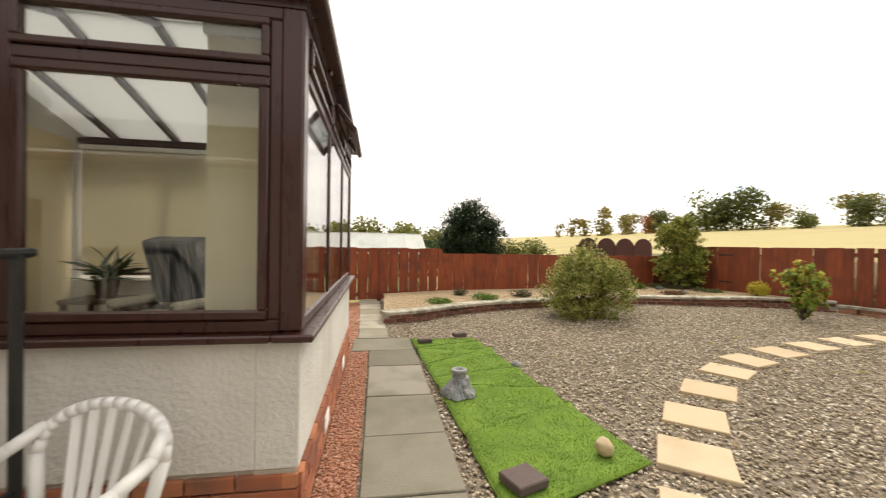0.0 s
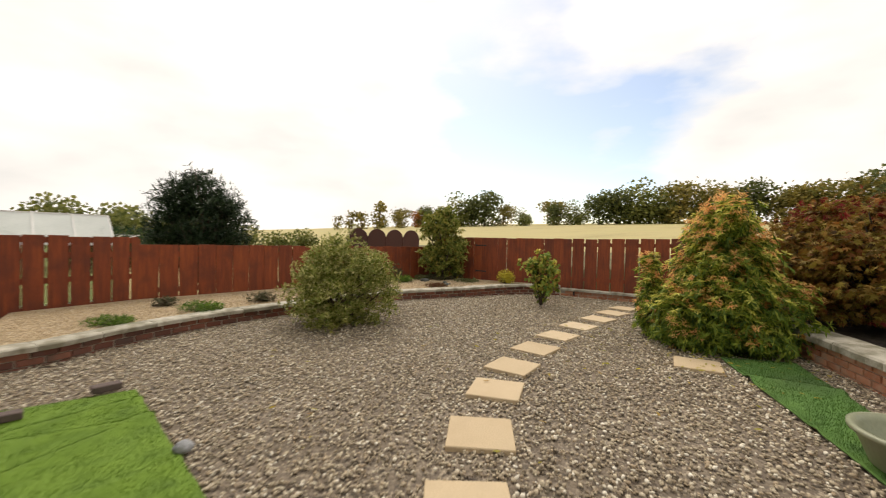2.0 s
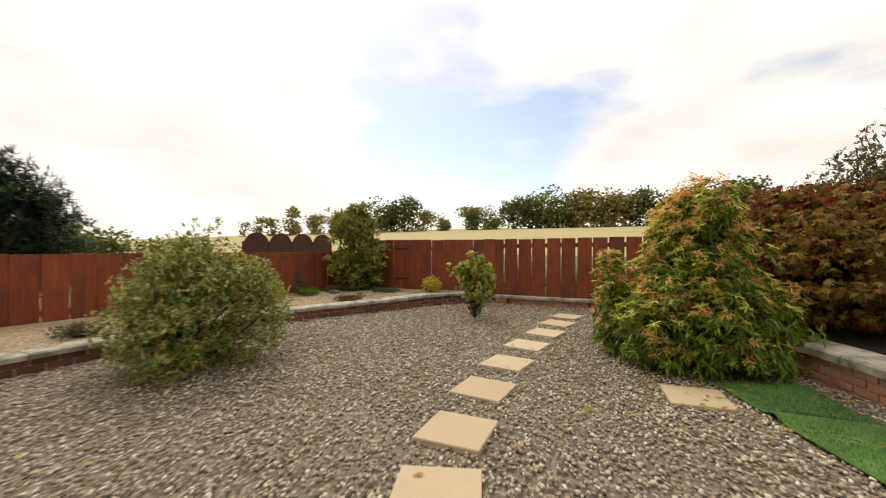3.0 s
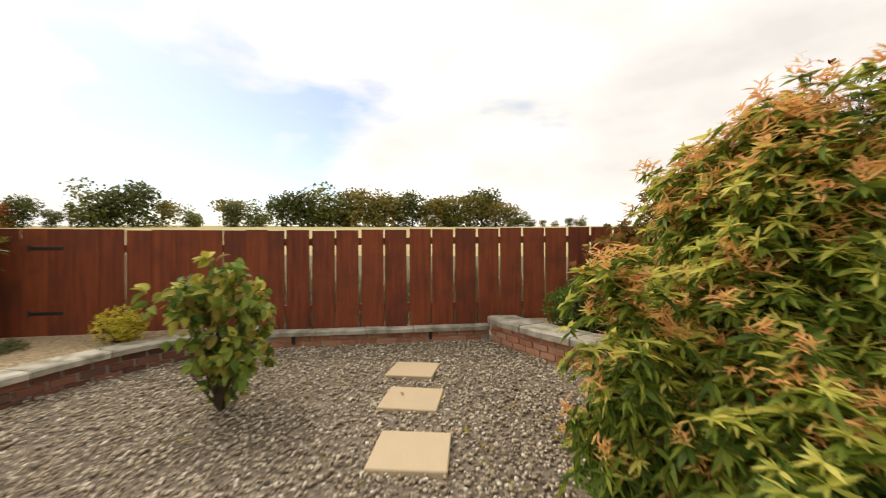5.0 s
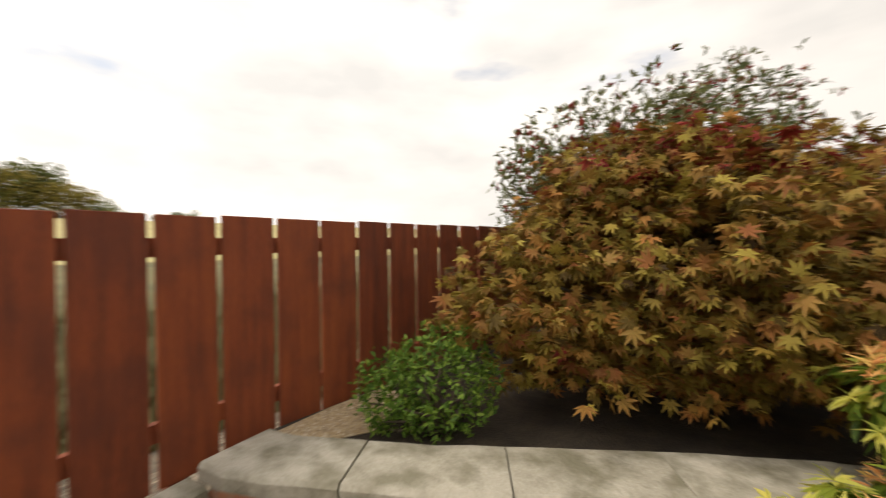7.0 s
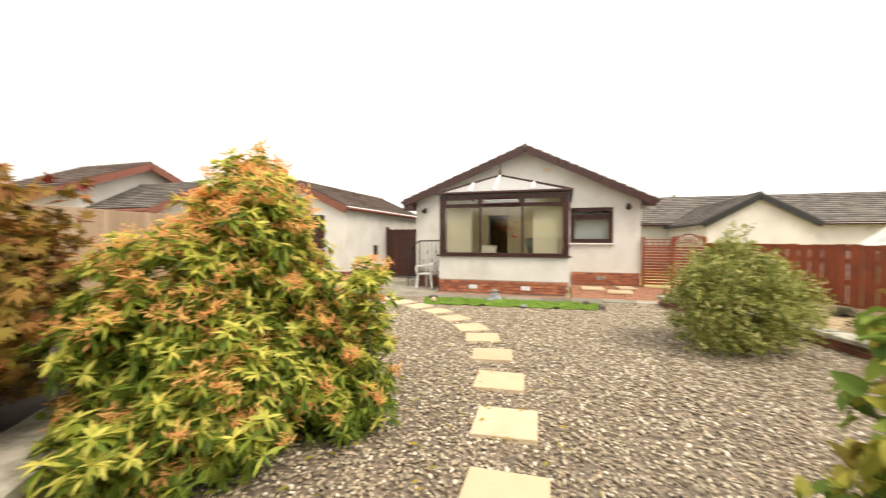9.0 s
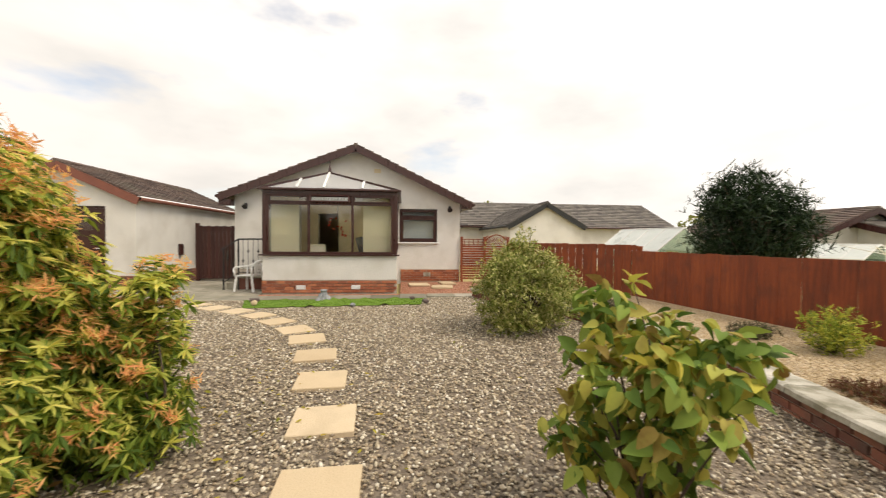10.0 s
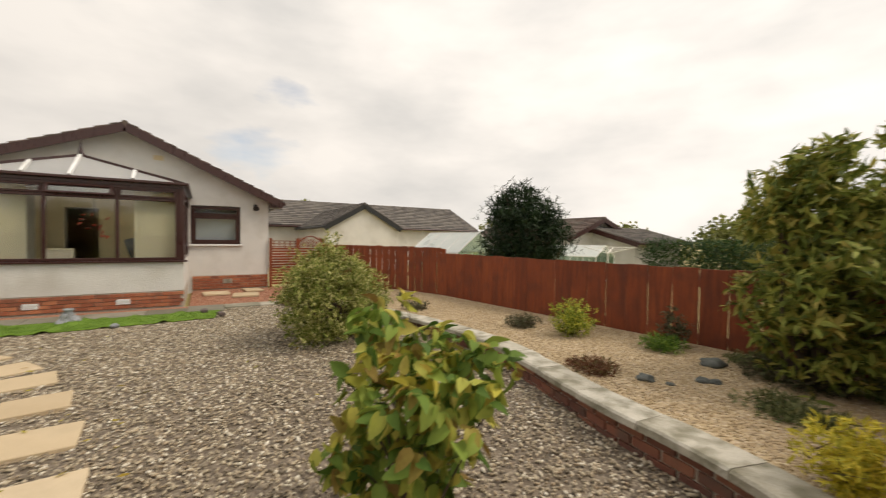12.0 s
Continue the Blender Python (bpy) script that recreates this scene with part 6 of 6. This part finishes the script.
def build_plants():
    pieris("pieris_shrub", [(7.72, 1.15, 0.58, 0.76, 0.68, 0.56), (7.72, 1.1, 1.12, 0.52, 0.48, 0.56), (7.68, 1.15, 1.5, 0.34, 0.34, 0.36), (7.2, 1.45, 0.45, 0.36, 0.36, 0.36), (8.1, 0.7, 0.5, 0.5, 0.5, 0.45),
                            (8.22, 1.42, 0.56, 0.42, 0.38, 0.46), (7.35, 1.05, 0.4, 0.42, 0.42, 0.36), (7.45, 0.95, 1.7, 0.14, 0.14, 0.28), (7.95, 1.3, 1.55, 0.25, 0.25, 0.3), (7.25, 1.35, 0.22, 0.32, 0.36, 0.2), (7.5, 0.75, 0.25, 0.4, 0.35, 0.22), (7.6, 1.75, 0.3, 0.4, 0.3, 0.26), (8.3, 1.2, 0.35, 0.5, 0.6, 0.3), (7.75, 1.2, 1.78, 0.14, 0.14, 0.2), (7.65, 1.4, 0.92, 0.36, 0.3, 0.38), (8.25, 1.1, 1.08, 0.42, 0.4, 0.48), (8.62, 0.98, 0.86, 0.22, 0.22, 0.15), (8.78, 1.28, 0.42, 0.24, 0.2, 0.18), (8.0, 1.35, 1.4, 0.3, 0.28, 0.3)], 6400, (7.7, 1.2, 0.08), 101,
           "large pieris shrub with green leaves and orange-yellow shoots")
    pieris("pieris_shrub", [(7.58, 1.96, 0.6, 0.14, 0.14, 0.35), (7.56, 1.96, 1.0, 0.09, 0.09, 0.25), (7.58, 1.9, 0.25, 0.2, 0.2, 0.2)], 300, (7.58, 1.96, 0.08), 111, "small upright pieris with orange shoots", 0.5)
    shrub("round_bush", [(4.36, 5.25, 0.6, 0.72, 0.72, 0.54), (4.36, 5.25, 1.02, 0.44, 0.44, 0.42), (4.36, 5.25, 1.38, 0.16, 0.16, 0.2), (4.2, 5.05, 1.2, 0.2, 0.2, 0.2), (4.0, 4.94, 0.46, 0.4, 0.4, 0.38), (4.76, 5.07, 0.48, 0.4, 0.4, 0.4), (4.58, 5.6, 0.52, 0.4, 0.38, 0.42), (3.96, 5.52, 0.48, 0.36, 0.36, 0.36), (4.36, 5.25, 0.95, 0.58, 0.58, 0.36), (4.6, 4.97, 0.85, 0.36, 0.36, 0.3), (4.1, 5.42, 0.92, 0.36, 0.36, 0.3)], 6600,
          leaf_strip(0.05, 0.02, 0.2, n=2), M_ROUND, (4.36, 5.25, 0.06), 121, "rounded bush with cream-edged green leaves", cluster=5, cut=0.07, clump=14, spread=(0.07, 0.07, 0.06))
    shrub("broad_leaved_shrub", [(8.5, 4.52, 0.9, 0.37, 0.37, 0.2), (8.46, 4.52, 0.6, 0.28, 0.28, 0.28), (8.36, 4.4, 1.12, 0.15, 0.15, 0.14), (8.3, 4.68, 0.9, 0.22, 0.24, 0.15), (8.72, 4.44, 0.78, 0.2, 0.2, 0.2), (8.6, 4.76, 0.93, 0.18, 0.18, 0.14), (8.36, 4.3, 0.5, 0.22, 0.2, 0.2),
                                 (8.5, 4.5, 0.3, 0.17, 0.17, 0.14), (8.42, 4.32, 0.84, 0.18, 0.18, 0.14)], 310,
          leaf_strip(0.074, 0.056, 0.65, 0.3, n=4), M_DOG, (8.5, 4.52, 0.06), 131, "small shrub with large drooping green and yellow leaves", cluster=3, up=0.0, lift=-0.35, jitter=0.45, stems=34, stem_r=0.009, shell=0.25,
          extra=((M_DOGYEL, 0.16, "yellowing leaves", lambda p: p[:, 2] > 0.2),))
    maple = [(9.35, -0.35, 1.15, 1.25, 1.3, 0.95), (9.6, 0.3, 1.25, 0.85, 0.85, 0.75), (9.0, -0.9, 1.2, 0.9, 0.9, 0.75), (10.12, 0.82, 1.12, 0.62, 0.58, 0.58), (9.4, 0.42, 0.95, 0.75, 0.5, 0.36), (10.05, 0.8, 0.78, 0.5, 0.4, 0.28), (8.75, 0.0, 1.05, 0.6, 0.6, 0.55), (9.55, -0.15, 1.42, 0.9, 0.85, 0.6), (9.3, -0.7, 1.36, 0.85, 0.8, 0.58), (10.0, 0.5, 1.4, 0.55, 0.55, 0.5), (9.8, 0.1, 1.72, 0.68, 0.68, 0.46)]
    shrub("japanese_maple", maple, 17000, leaf_palmate(0.066), M_MAPLE, (9.4, -0.4, 0.34), 141, "broad Japanese maple with bronze-green autumn leaves", cluster=2, up=0.1, lift=-0.35, jitter=0.35, stems=40, stem_r=0.03, category="tree", cut=0.5, shell=0.5, clump=9, spread=(0.09, 0.09, 0.03),
          extra=((M_MAPLERED, 0.3, "red autumn leaves", lambda p: p[:, 2] > 1.75), (M_MAPLERED, 0.02, "red autumn leaves", lambda p: p[:, 2] < 0.9)))
    shrub("tall_shrub", [(10.9, -1.2, 1.6, 0.8, 0.8, 0.8), (10.5, -0.6, 2.12, 0.6, 0.55, 0.5), (11.0, -0.6, 2.0, 0.45, 0.45, 0.45), (10.1, -1.5, 2.3, 0.65, 0.6, 0.5), (10.5, -1.4, 1.2, 0.8, 0.8, 0.7), (10.2, -0.85, 2.45, 0.62, 0.55, 0.45), (10.8, -0.35, 2.1, 0.4, 0.4, 0.4),
                         (9.6, -1.9, 2.75, 0.65, 0.6, 0.5), (9.75, -0.9, 2.3, 0.62, 0.5, 0.42), (9.3, -1.5, 2.2, 0.55, 0.5, 0.4)], 4200, leaf_strip(0.06, 0.026, 0.2, n=2), M_PALE, (10.8, -1.2, 0.34), 151,
          "tall loose shrub with small grey-green and reddening leaves", cluster=4, shell=0.3, stems=70, stem_r=0.02, clump=5, spread=(0.08, 0.08, 0.08), extra=((M_MAPLERED, 0.22, "reddened leaves", lambda p: p[:, 2] > 1.5),))
    shrub("box_shrub", [(10.44, 1.44, 0.62, 0.33, 0.33, 0.3), (10.65, 1.6, 0.55, 0.25, 0.25, 0.22)], 900, leaf_strip(0.035, 0.018, 0.1, n=2), M_BOX, (10.45, 1.45, 0.34), 161, "low glossy green shrub behind the coping", cluster=4)
    rh = [(8.85, 8.2, 1.5, 0.52, 0.46, 0.68), (8.7, 8.2, 1.9, 0.36, 0.36, 0.42), (9.05, 7.95, 1.1, 0.42, 0.42, 0.45), (8.75, 8.3, 0.95, 0.5, 0.4, 0.45), (9.0, 8.2, 2.0, 0.4, 0.38, 0.42), (8.9, 8.05, 0.65, 0.42, 0.4, 0.3)]
    shrub("rhododendron", rh, 1800, leaf_strip(0.1, 0.036, 0.35, n=2), M_RHODO, (8.85, 8.15, 0.25), 171, "tall rhododendron with dull green and reddening leaves", cluster=6, open_=0.75, stems=30, stem_r=0.03, category="tree", clump=6, spread=(0.09, 0.09, 0.05))
    shrub("dark_evergreen_tree", [(3.2, 9.95, 1.65, 0.92, 0.85, 0.75), (3.1, 9.9, 2.25, 0.58, 0.58, 0.5), (3.15, 9.9, 2.5, 0.3, 0.3, 0.3), (3.62, 10.1, 1.5, 0.6, 0.6, 0.62), (2.72, 10.0, 1.5, 0.55, 0.55, 0.6), (2.8, 9.95, 2.05, 0.4, 0.4, 0.4), (3.5, 10.0, 2.1, 0.42, 0.4, 0.4), (3.2, 10.0, 1.0, 0.85, 0.7, 0.6)], 5200, leaf_strip(0.13, 0.05, 0.2, n=1), M_DARKTREE, (3.4, 10.1, -0.08), 181,
          "dark evergreen tree behind the boundary fence", cluster=4, clump=8, spread=(0.12, 0.12, 0.08), stems=70, stem_r=0.03, category="tree", shell=0.5)
    # low plants of the raised bed
    def zb(x):
        return top_right(x) + 0.03
    low = (("yellow_shrub", (9.48, 6.34), 0.22, 0.34, M_GOLD, "small yellow-leaved shrub in the chip bed", 260), ("small_shrub", (6.48, 7.85), 0.3, 0.44, M_LIME, "small green-yellow shrub by the fence", 420),
           ("heather", (7.5, 8.42), 0.16, 0.46, M_HEATH, "tall dry heather clump by the fence", 130), ("low_plant", (7.52, 8.15), 0.24, 0.16, M_BOX, "low dark green plant beside the heather", 170),
           ("low_plant", (8.95, 7.25), 0.32, 0.06, M_PALE, "flat grey-green cushion plant", 240), ("low_plant", (7.58, 6.88), 0.24, 0.07, M_RUST, "flat rusty brown dying plant", 170), ("low_plant", (2.7, 6.62), 0.3, 0.12, M_BOX, "low green cushion plant in the chip bed", 220),
           ("low_plant", (1.6, 6.2), 0.25, 0.1, M_BOX, "low green cushion plant in the chip bed", 140), ("low_plant", (3.65, 6.98), 0.26, 0.15, M_HEATH, "low bronze cushion plant in the chip bed", 150),
           ("heather", (5.75, 7.65), 0.26, 0.16, M_HEATH, "dry heather clump by the fence", 190), ("ground_cover", (8.7, 8.12), 0.42, 0.14, M_HEATH, "brown ground cover below the rhododendron", 420), ("ground_cover", (8.35, 8.4), 0.3, 0.1, M_PALE, "olive ground cover below the fence", 200),
           ("low_plant", (2.3, 7.4), 0.2, 0.14, M_HEATH, "low bronze cushion plant in the chip bed", 110), ("small_shrub", (9.3, 8.0), 0.2, 0.3, M_PALE, "dry grey-green shrub by the corner fence", 130))
    for i, (nm, (x, y), r, h, m, lb, n) in enumerate(low):
        z = zb(x)
        shrub(nm, [(x, y, z + h * 0.55, r, r, h * 0.5), (x + r * 0.3, y - r * 0.3, z + h * 0.4, r * 0.7, r * 0.6, h * 0.4)], n, leaf_strip(0.045, 0.014, 0.2, n=2), m, (x, y, z), 200 + 5 * i, lb, cluster=6, stems=14, stem_r=0.006, category="plant", group="plants of the raised bed", shell=0.2)
    for i, (x, y, r) in enumerate(((8.02, 7.01, 0.075), (8.2, 7.08, 0.035), (8.31, 7.39, 0.06), (8.38, 7.46, 0.05), (8.11, 8.0, 0.11))):
        o = part("bed_rock", lump(r, i + 20, 0.5, 0.35), M_SLATE, smooth=True)
        o.matrix_basis = pose(x, y, zb(x) + r * 0.25, 0, 0, i * 50)
        tagged(o, "grey rock lying in the chip bed", "rock", group="rocks of the raised bed")
    # hedge and garden trees beyond the fence
    rng = np.random.default_rng(300)
    hp = np.column_stack([rng.uniform(0.4, 6.5, 9000), rng.uniform(0, 0.9, 9000), rng.uniform(0, 1.62, 9000)])
    hp[:, 1] += 18.8 + (hp[:, 0] - 0.4) * 0.35
    o = new("hedge", leaf_cloud("hedge", hp, rng.normal(size=(9000, 3)) * 0.5, leaf_strip(0.16, 0.09, 0.1, n=1), M_HEDGE, 301, jitter=0.8))
    tagged(o, "dense clipped dark green hedge beyond the fence", "hedge")


build_plants()


def far_tree(name, label, h, w, mat, seed, group, at, leaf=0.5, n=1300, gaps=0.3):
    rng = np.random.default_rng(seed)
    lobes = []
    for i in range(11):
        a = rng.uniform(0, 6.28)
        r = rng.uniform(0.05, 0.42) * w
        z = (rng.uniform(0.1, 0.25) if i < 3 else rng.uniform(0.25, 0.8)) * h
        s = rng.uniform(0.3, 0.44) * w * (1.1 - 0.5 * abs(z / h - 0.55))
        lobes.append((r * math.cos(a), r * math.sin(a), z, s, s, s * 0.8))
    pos, d = lobes_points(rng, lobes, n, gaps)
    me = leaf_cloud("crown", pos, d, (np.array([(0, -0.4, 0), (0.5, -0.5, 0.1), (1, 0, -0.1), (0.5, 0.5, 0.1), (0, 0.4, 0)]) * leaf * 1.5, np.array([(0, 1, 2), (0, 2, 3), (0, 3, 4)])), mat, seed + 1, jitter=0.9)
    bm = bmesh.new()
    rod(bm, (0, 0, -0.5), (0, 0, h * 0.45), w * 0.035, w * 0.022)
    for l in lobes:
        rod(bm, (0, 0, h * rng.uniform(0.25, 0.45)), l[:3], w * 0.014, w * 0.005, 5)
    return leafy(name, [("crown", me, "")], label, "tree", bm, at, group)


def build_far_trees():
    # line of woodland on the crest of the field
    kinds = [far_tree("field_tree", "far woodland tree in early autumn green", 13.5, 10, M_T[0], 401, "tree line on the field crest", (118, 80, 0)),
             far_tree("field_tree", "far olive-green woodland tree", 12.5, 10.5, M_T[1], 403, "tree line on the field crest", (124, 70, 0)),
             far_tree("field_tree", "far woodland tree with orange autumn leaves", 11.5, 9.5, M_T[2], 405, "tree line on the field crest", (121, 75, 0)),
             far_tree("field_tree", "far dark green woodland tree", 13.0, 10, M_T[3], 407, "tree line on the field crest", (130, 60, 0))]
    rng = random.Random(41)
    y = 128.0
    places = []
    while y > -34:
        x = 158 - 0.0035 * (y + 20) ** 2 + rng.uniform(-4, 4)
        sc = rng.uniform(0.62, 1.2)
        if 84 < y < 92 or y > 108:
            sc *= 0.55
        if y < 2:
            sc *= max(0.3, 1 - (2 - y) / 28)
        places.append((x, y, sc, rng.choice((0, 0, 1, 1, 3, 3, 0, 3, 1, 2))))
        y -= rng.uniform(3.0, 5.6)
    for k, (x, y, sc, kd) in enumerate(places):
        src = kinds[kd]
        m = pose(x, y, ground_height(x, y) - 0.4, 0, 0, rng.uniform(0, 360))
        if k < 4:
            kinds[k].matrix_basis = pose(x, y, ground_height(x, y) - 0.4, 0, 0, 20 * k) @ Matrix.Diagonal((sc, sc, sc, 1))
        else:
            o = copy_thing(src, m)
            o.scale = (sc * rng.uniform(0.9, 1.15), sc * rng.uniform(0.9, 1.15), sc)
    # sparse taller trees and bushes further round
    thin = far_tree("roadside_tree", "thin far tree with an open crown", 9, 5, M_T[1], 421, "trees beyond the neighbouring gardens", (69, 122, 2.5), n=260, gaps=0.1)
    for x, y, sc in ((74, 119, 1.15), (66, 124, 0.8), (80, 116, 0.7), (62, 126, 0.6)):
        o = copy_thing(thin, pose(x, y, ground_height(x, y) - 0.3, 0, 0, x * 7))
        o.scale = (sc, sc, sc)
    near = far_tree("garden_tree", "green garden tree beyond the neighbouring plots", 4.2, 3.2, M_T[0], 431, "trees beyond the neighbouring gardens", (-1.0, 33, -0.4), leaf=0.16, n=1500)
    for x, y, sc in ((2.2, 31, 0.85), (6.2, 27, 0.7), (7.8, 26, 0.62), (4.6, 30, 0.75), (9.5, 24, 0.5), (11.5, 25, 0.55), (5.0, 24, 0.75), (-16, 25.5, 1.0), (-8, 31, 0.8), (1.6, 23, 0.72), (-20, 10, 1.1), (-9, -3.6, 0.75)):
        o = copy_thing(near, pose(x, y, -0.25, 0, 0, x * 13))
        o.scale = (sc, sc, sc)


build_far_trees()


# ---- washing line over the fence ----
def build_airer():
    a = thing("rotary_airer", "white rotary washing line beyond the fence", "washing line", (1.6, 15.2, -0.08))
    part("pole", rod(bmesh.new(), (0, 0, 0), (0, 0, 1.35), 0.02), M_WHITE, a)
    for k in range(4):
        t = math.pi / 2 * k + 0.4
        part("arm", rod(bmesh.new(), (0, 0, 1.2), (0.85 * math.cos(t), 0.85 * math.sin(t), 1.42), 0.012), M_WHITE, a)
    bm = bmesh.new()
    for r in (0.35, 0.6, 0.84):
        for k in range(4):
            t0, t1 = math.pi / 2 * k + 0.4, math.pi / 2 * (k + 1) + 0.4
            rod(bm, (r * math.cos(t0), r * math.sin(t0), 1.2 + 0.26 * r), (r * math.cos(t1), r * math.sin(t1), 1.2 + 0.26 * r), 0.004, n=4)
    part("lines", bm, M_WHITE, a)


build_airer()


# ---- small things ----
def build_small():
    g = thing("scalloped_fence", "dark brown neighbouring fence with arched panel tops", "fence", kind="structure")
    for i in range(4):
        x0 = 9.57 + i * 0.96
        bm = bmesh.new()
        n = 12
        prof = [(x0, -0.4), (x0 + 0.94, -0.4)] + [(x0 + 0.47 + 0.47 * math.cos(math.pi * k / n), 1.41 + 0.46 * math.sin(math.pi * k / n)) for k in range(n + 1)]
        a = [bm.verts.new((x, 15.29, z)) for x, z in prof]
        b = [bm.verts.new((x, 15.33, z)) for x, z in prof]
        bm.faces.new(a), bm.faces.new(b[::-1])
        for k in range(len(prof)):
            j = (k + 1) % len(prof)
            bm.faces.new((a[k], a[j], b[j], b[k]))
        bmesh.ops.recalc_face_normals(bm, faces=list(bm.faces))
        part("panel", bm, M_GATE, g)
        part("post", B((x0 - 0.06, x0 - 0.01, 15.26, 15.37, -0.4, 1.53), bevel=0.005), M_GATE, g)
    # strap hinges and latch of the gate in the corner fence
    a, b = Vector((9.3, 8.9, 0)), Vector((9.9, 6.9, 0))
    u = (b - a).normalized()
    nrm = Vector((u.y, -u.x, 0))
    ang = math.degrees(math.atan2(u.y, u.x))
    c = a.lerp(b, 0.66) + nrm * 0.042
    for z in (0.55, 1.28):
        h = thing("strap_hinge", "black iron strap hinge on the boarded fence", "hinge", (c.x, c.y, z), ang, group="hinges of the fence gate")
        part("strap", B((-0.02, 0.3, -0.004, 0.004, -0.018, 0.018), bevel=0.003), M_IRON, h)
        part("knuckle", rod(bmesh.new(), (-0.03, 0, -0.035), (-0.03, 0, 0.035), 0.012), M_IRON, h)
    # drain slots in the low back wall: solid black boxes for the shade inside
    p, q = Vector((*BACK_LINE[0], 0)), Vector((*BACK_LINE[1], 0))
    d = (q - p).normalized()
    sd = Vector((-d.y, d.x, 0))
    for t in (0.12, 0.72):
        e = p.lerp(q, t) + sd * 0.018
        o = part("drain_slot_shade", B((-0.022, 0.022, -0.012, 0.012, -0.05, 0.05)), M_IRON)
        o.matrix_basis = pose(e.x, e.y, 0.155, 0, 0, math.degrees(math.atan2(d.y, d.x)))
        tagged(o, "black box for the shade inside a drain slot in the low brick wall", "drain slot", group="drain slots")
    # fallen leaves
    rng = np.random.default_rng(900)
    n = 170
    xy = np.vstack([rng.normal((7.3, 1.6), (0.9, 0.8), (n, 2)), rng.uniform((2.5, -0.2), (10, 5), (60, 2)), rng.normal((6.5, 0.5), 0.5, (50, 2))])
    pos = np.column_stack([xy, [gz(x) + 0.03 for x in xy[:, 0]]])
    a = rng.uniform(0, 6.28, len(xy))
    me = leaf_cloud("fallen_leaves", pos, np.column_stack([np.cos(a), np.sin(a), 0 * a]), leaf_strip(0.05, 0.022, 0.1, n=2), M_YELLOW, 901, lift=0, jitter=0.15, up=1)
    tagged(new("fallen_leaves", me), "yellow and brown leaves fallen on the gravel", "fallen leaves", kind="stuff")


build_small()
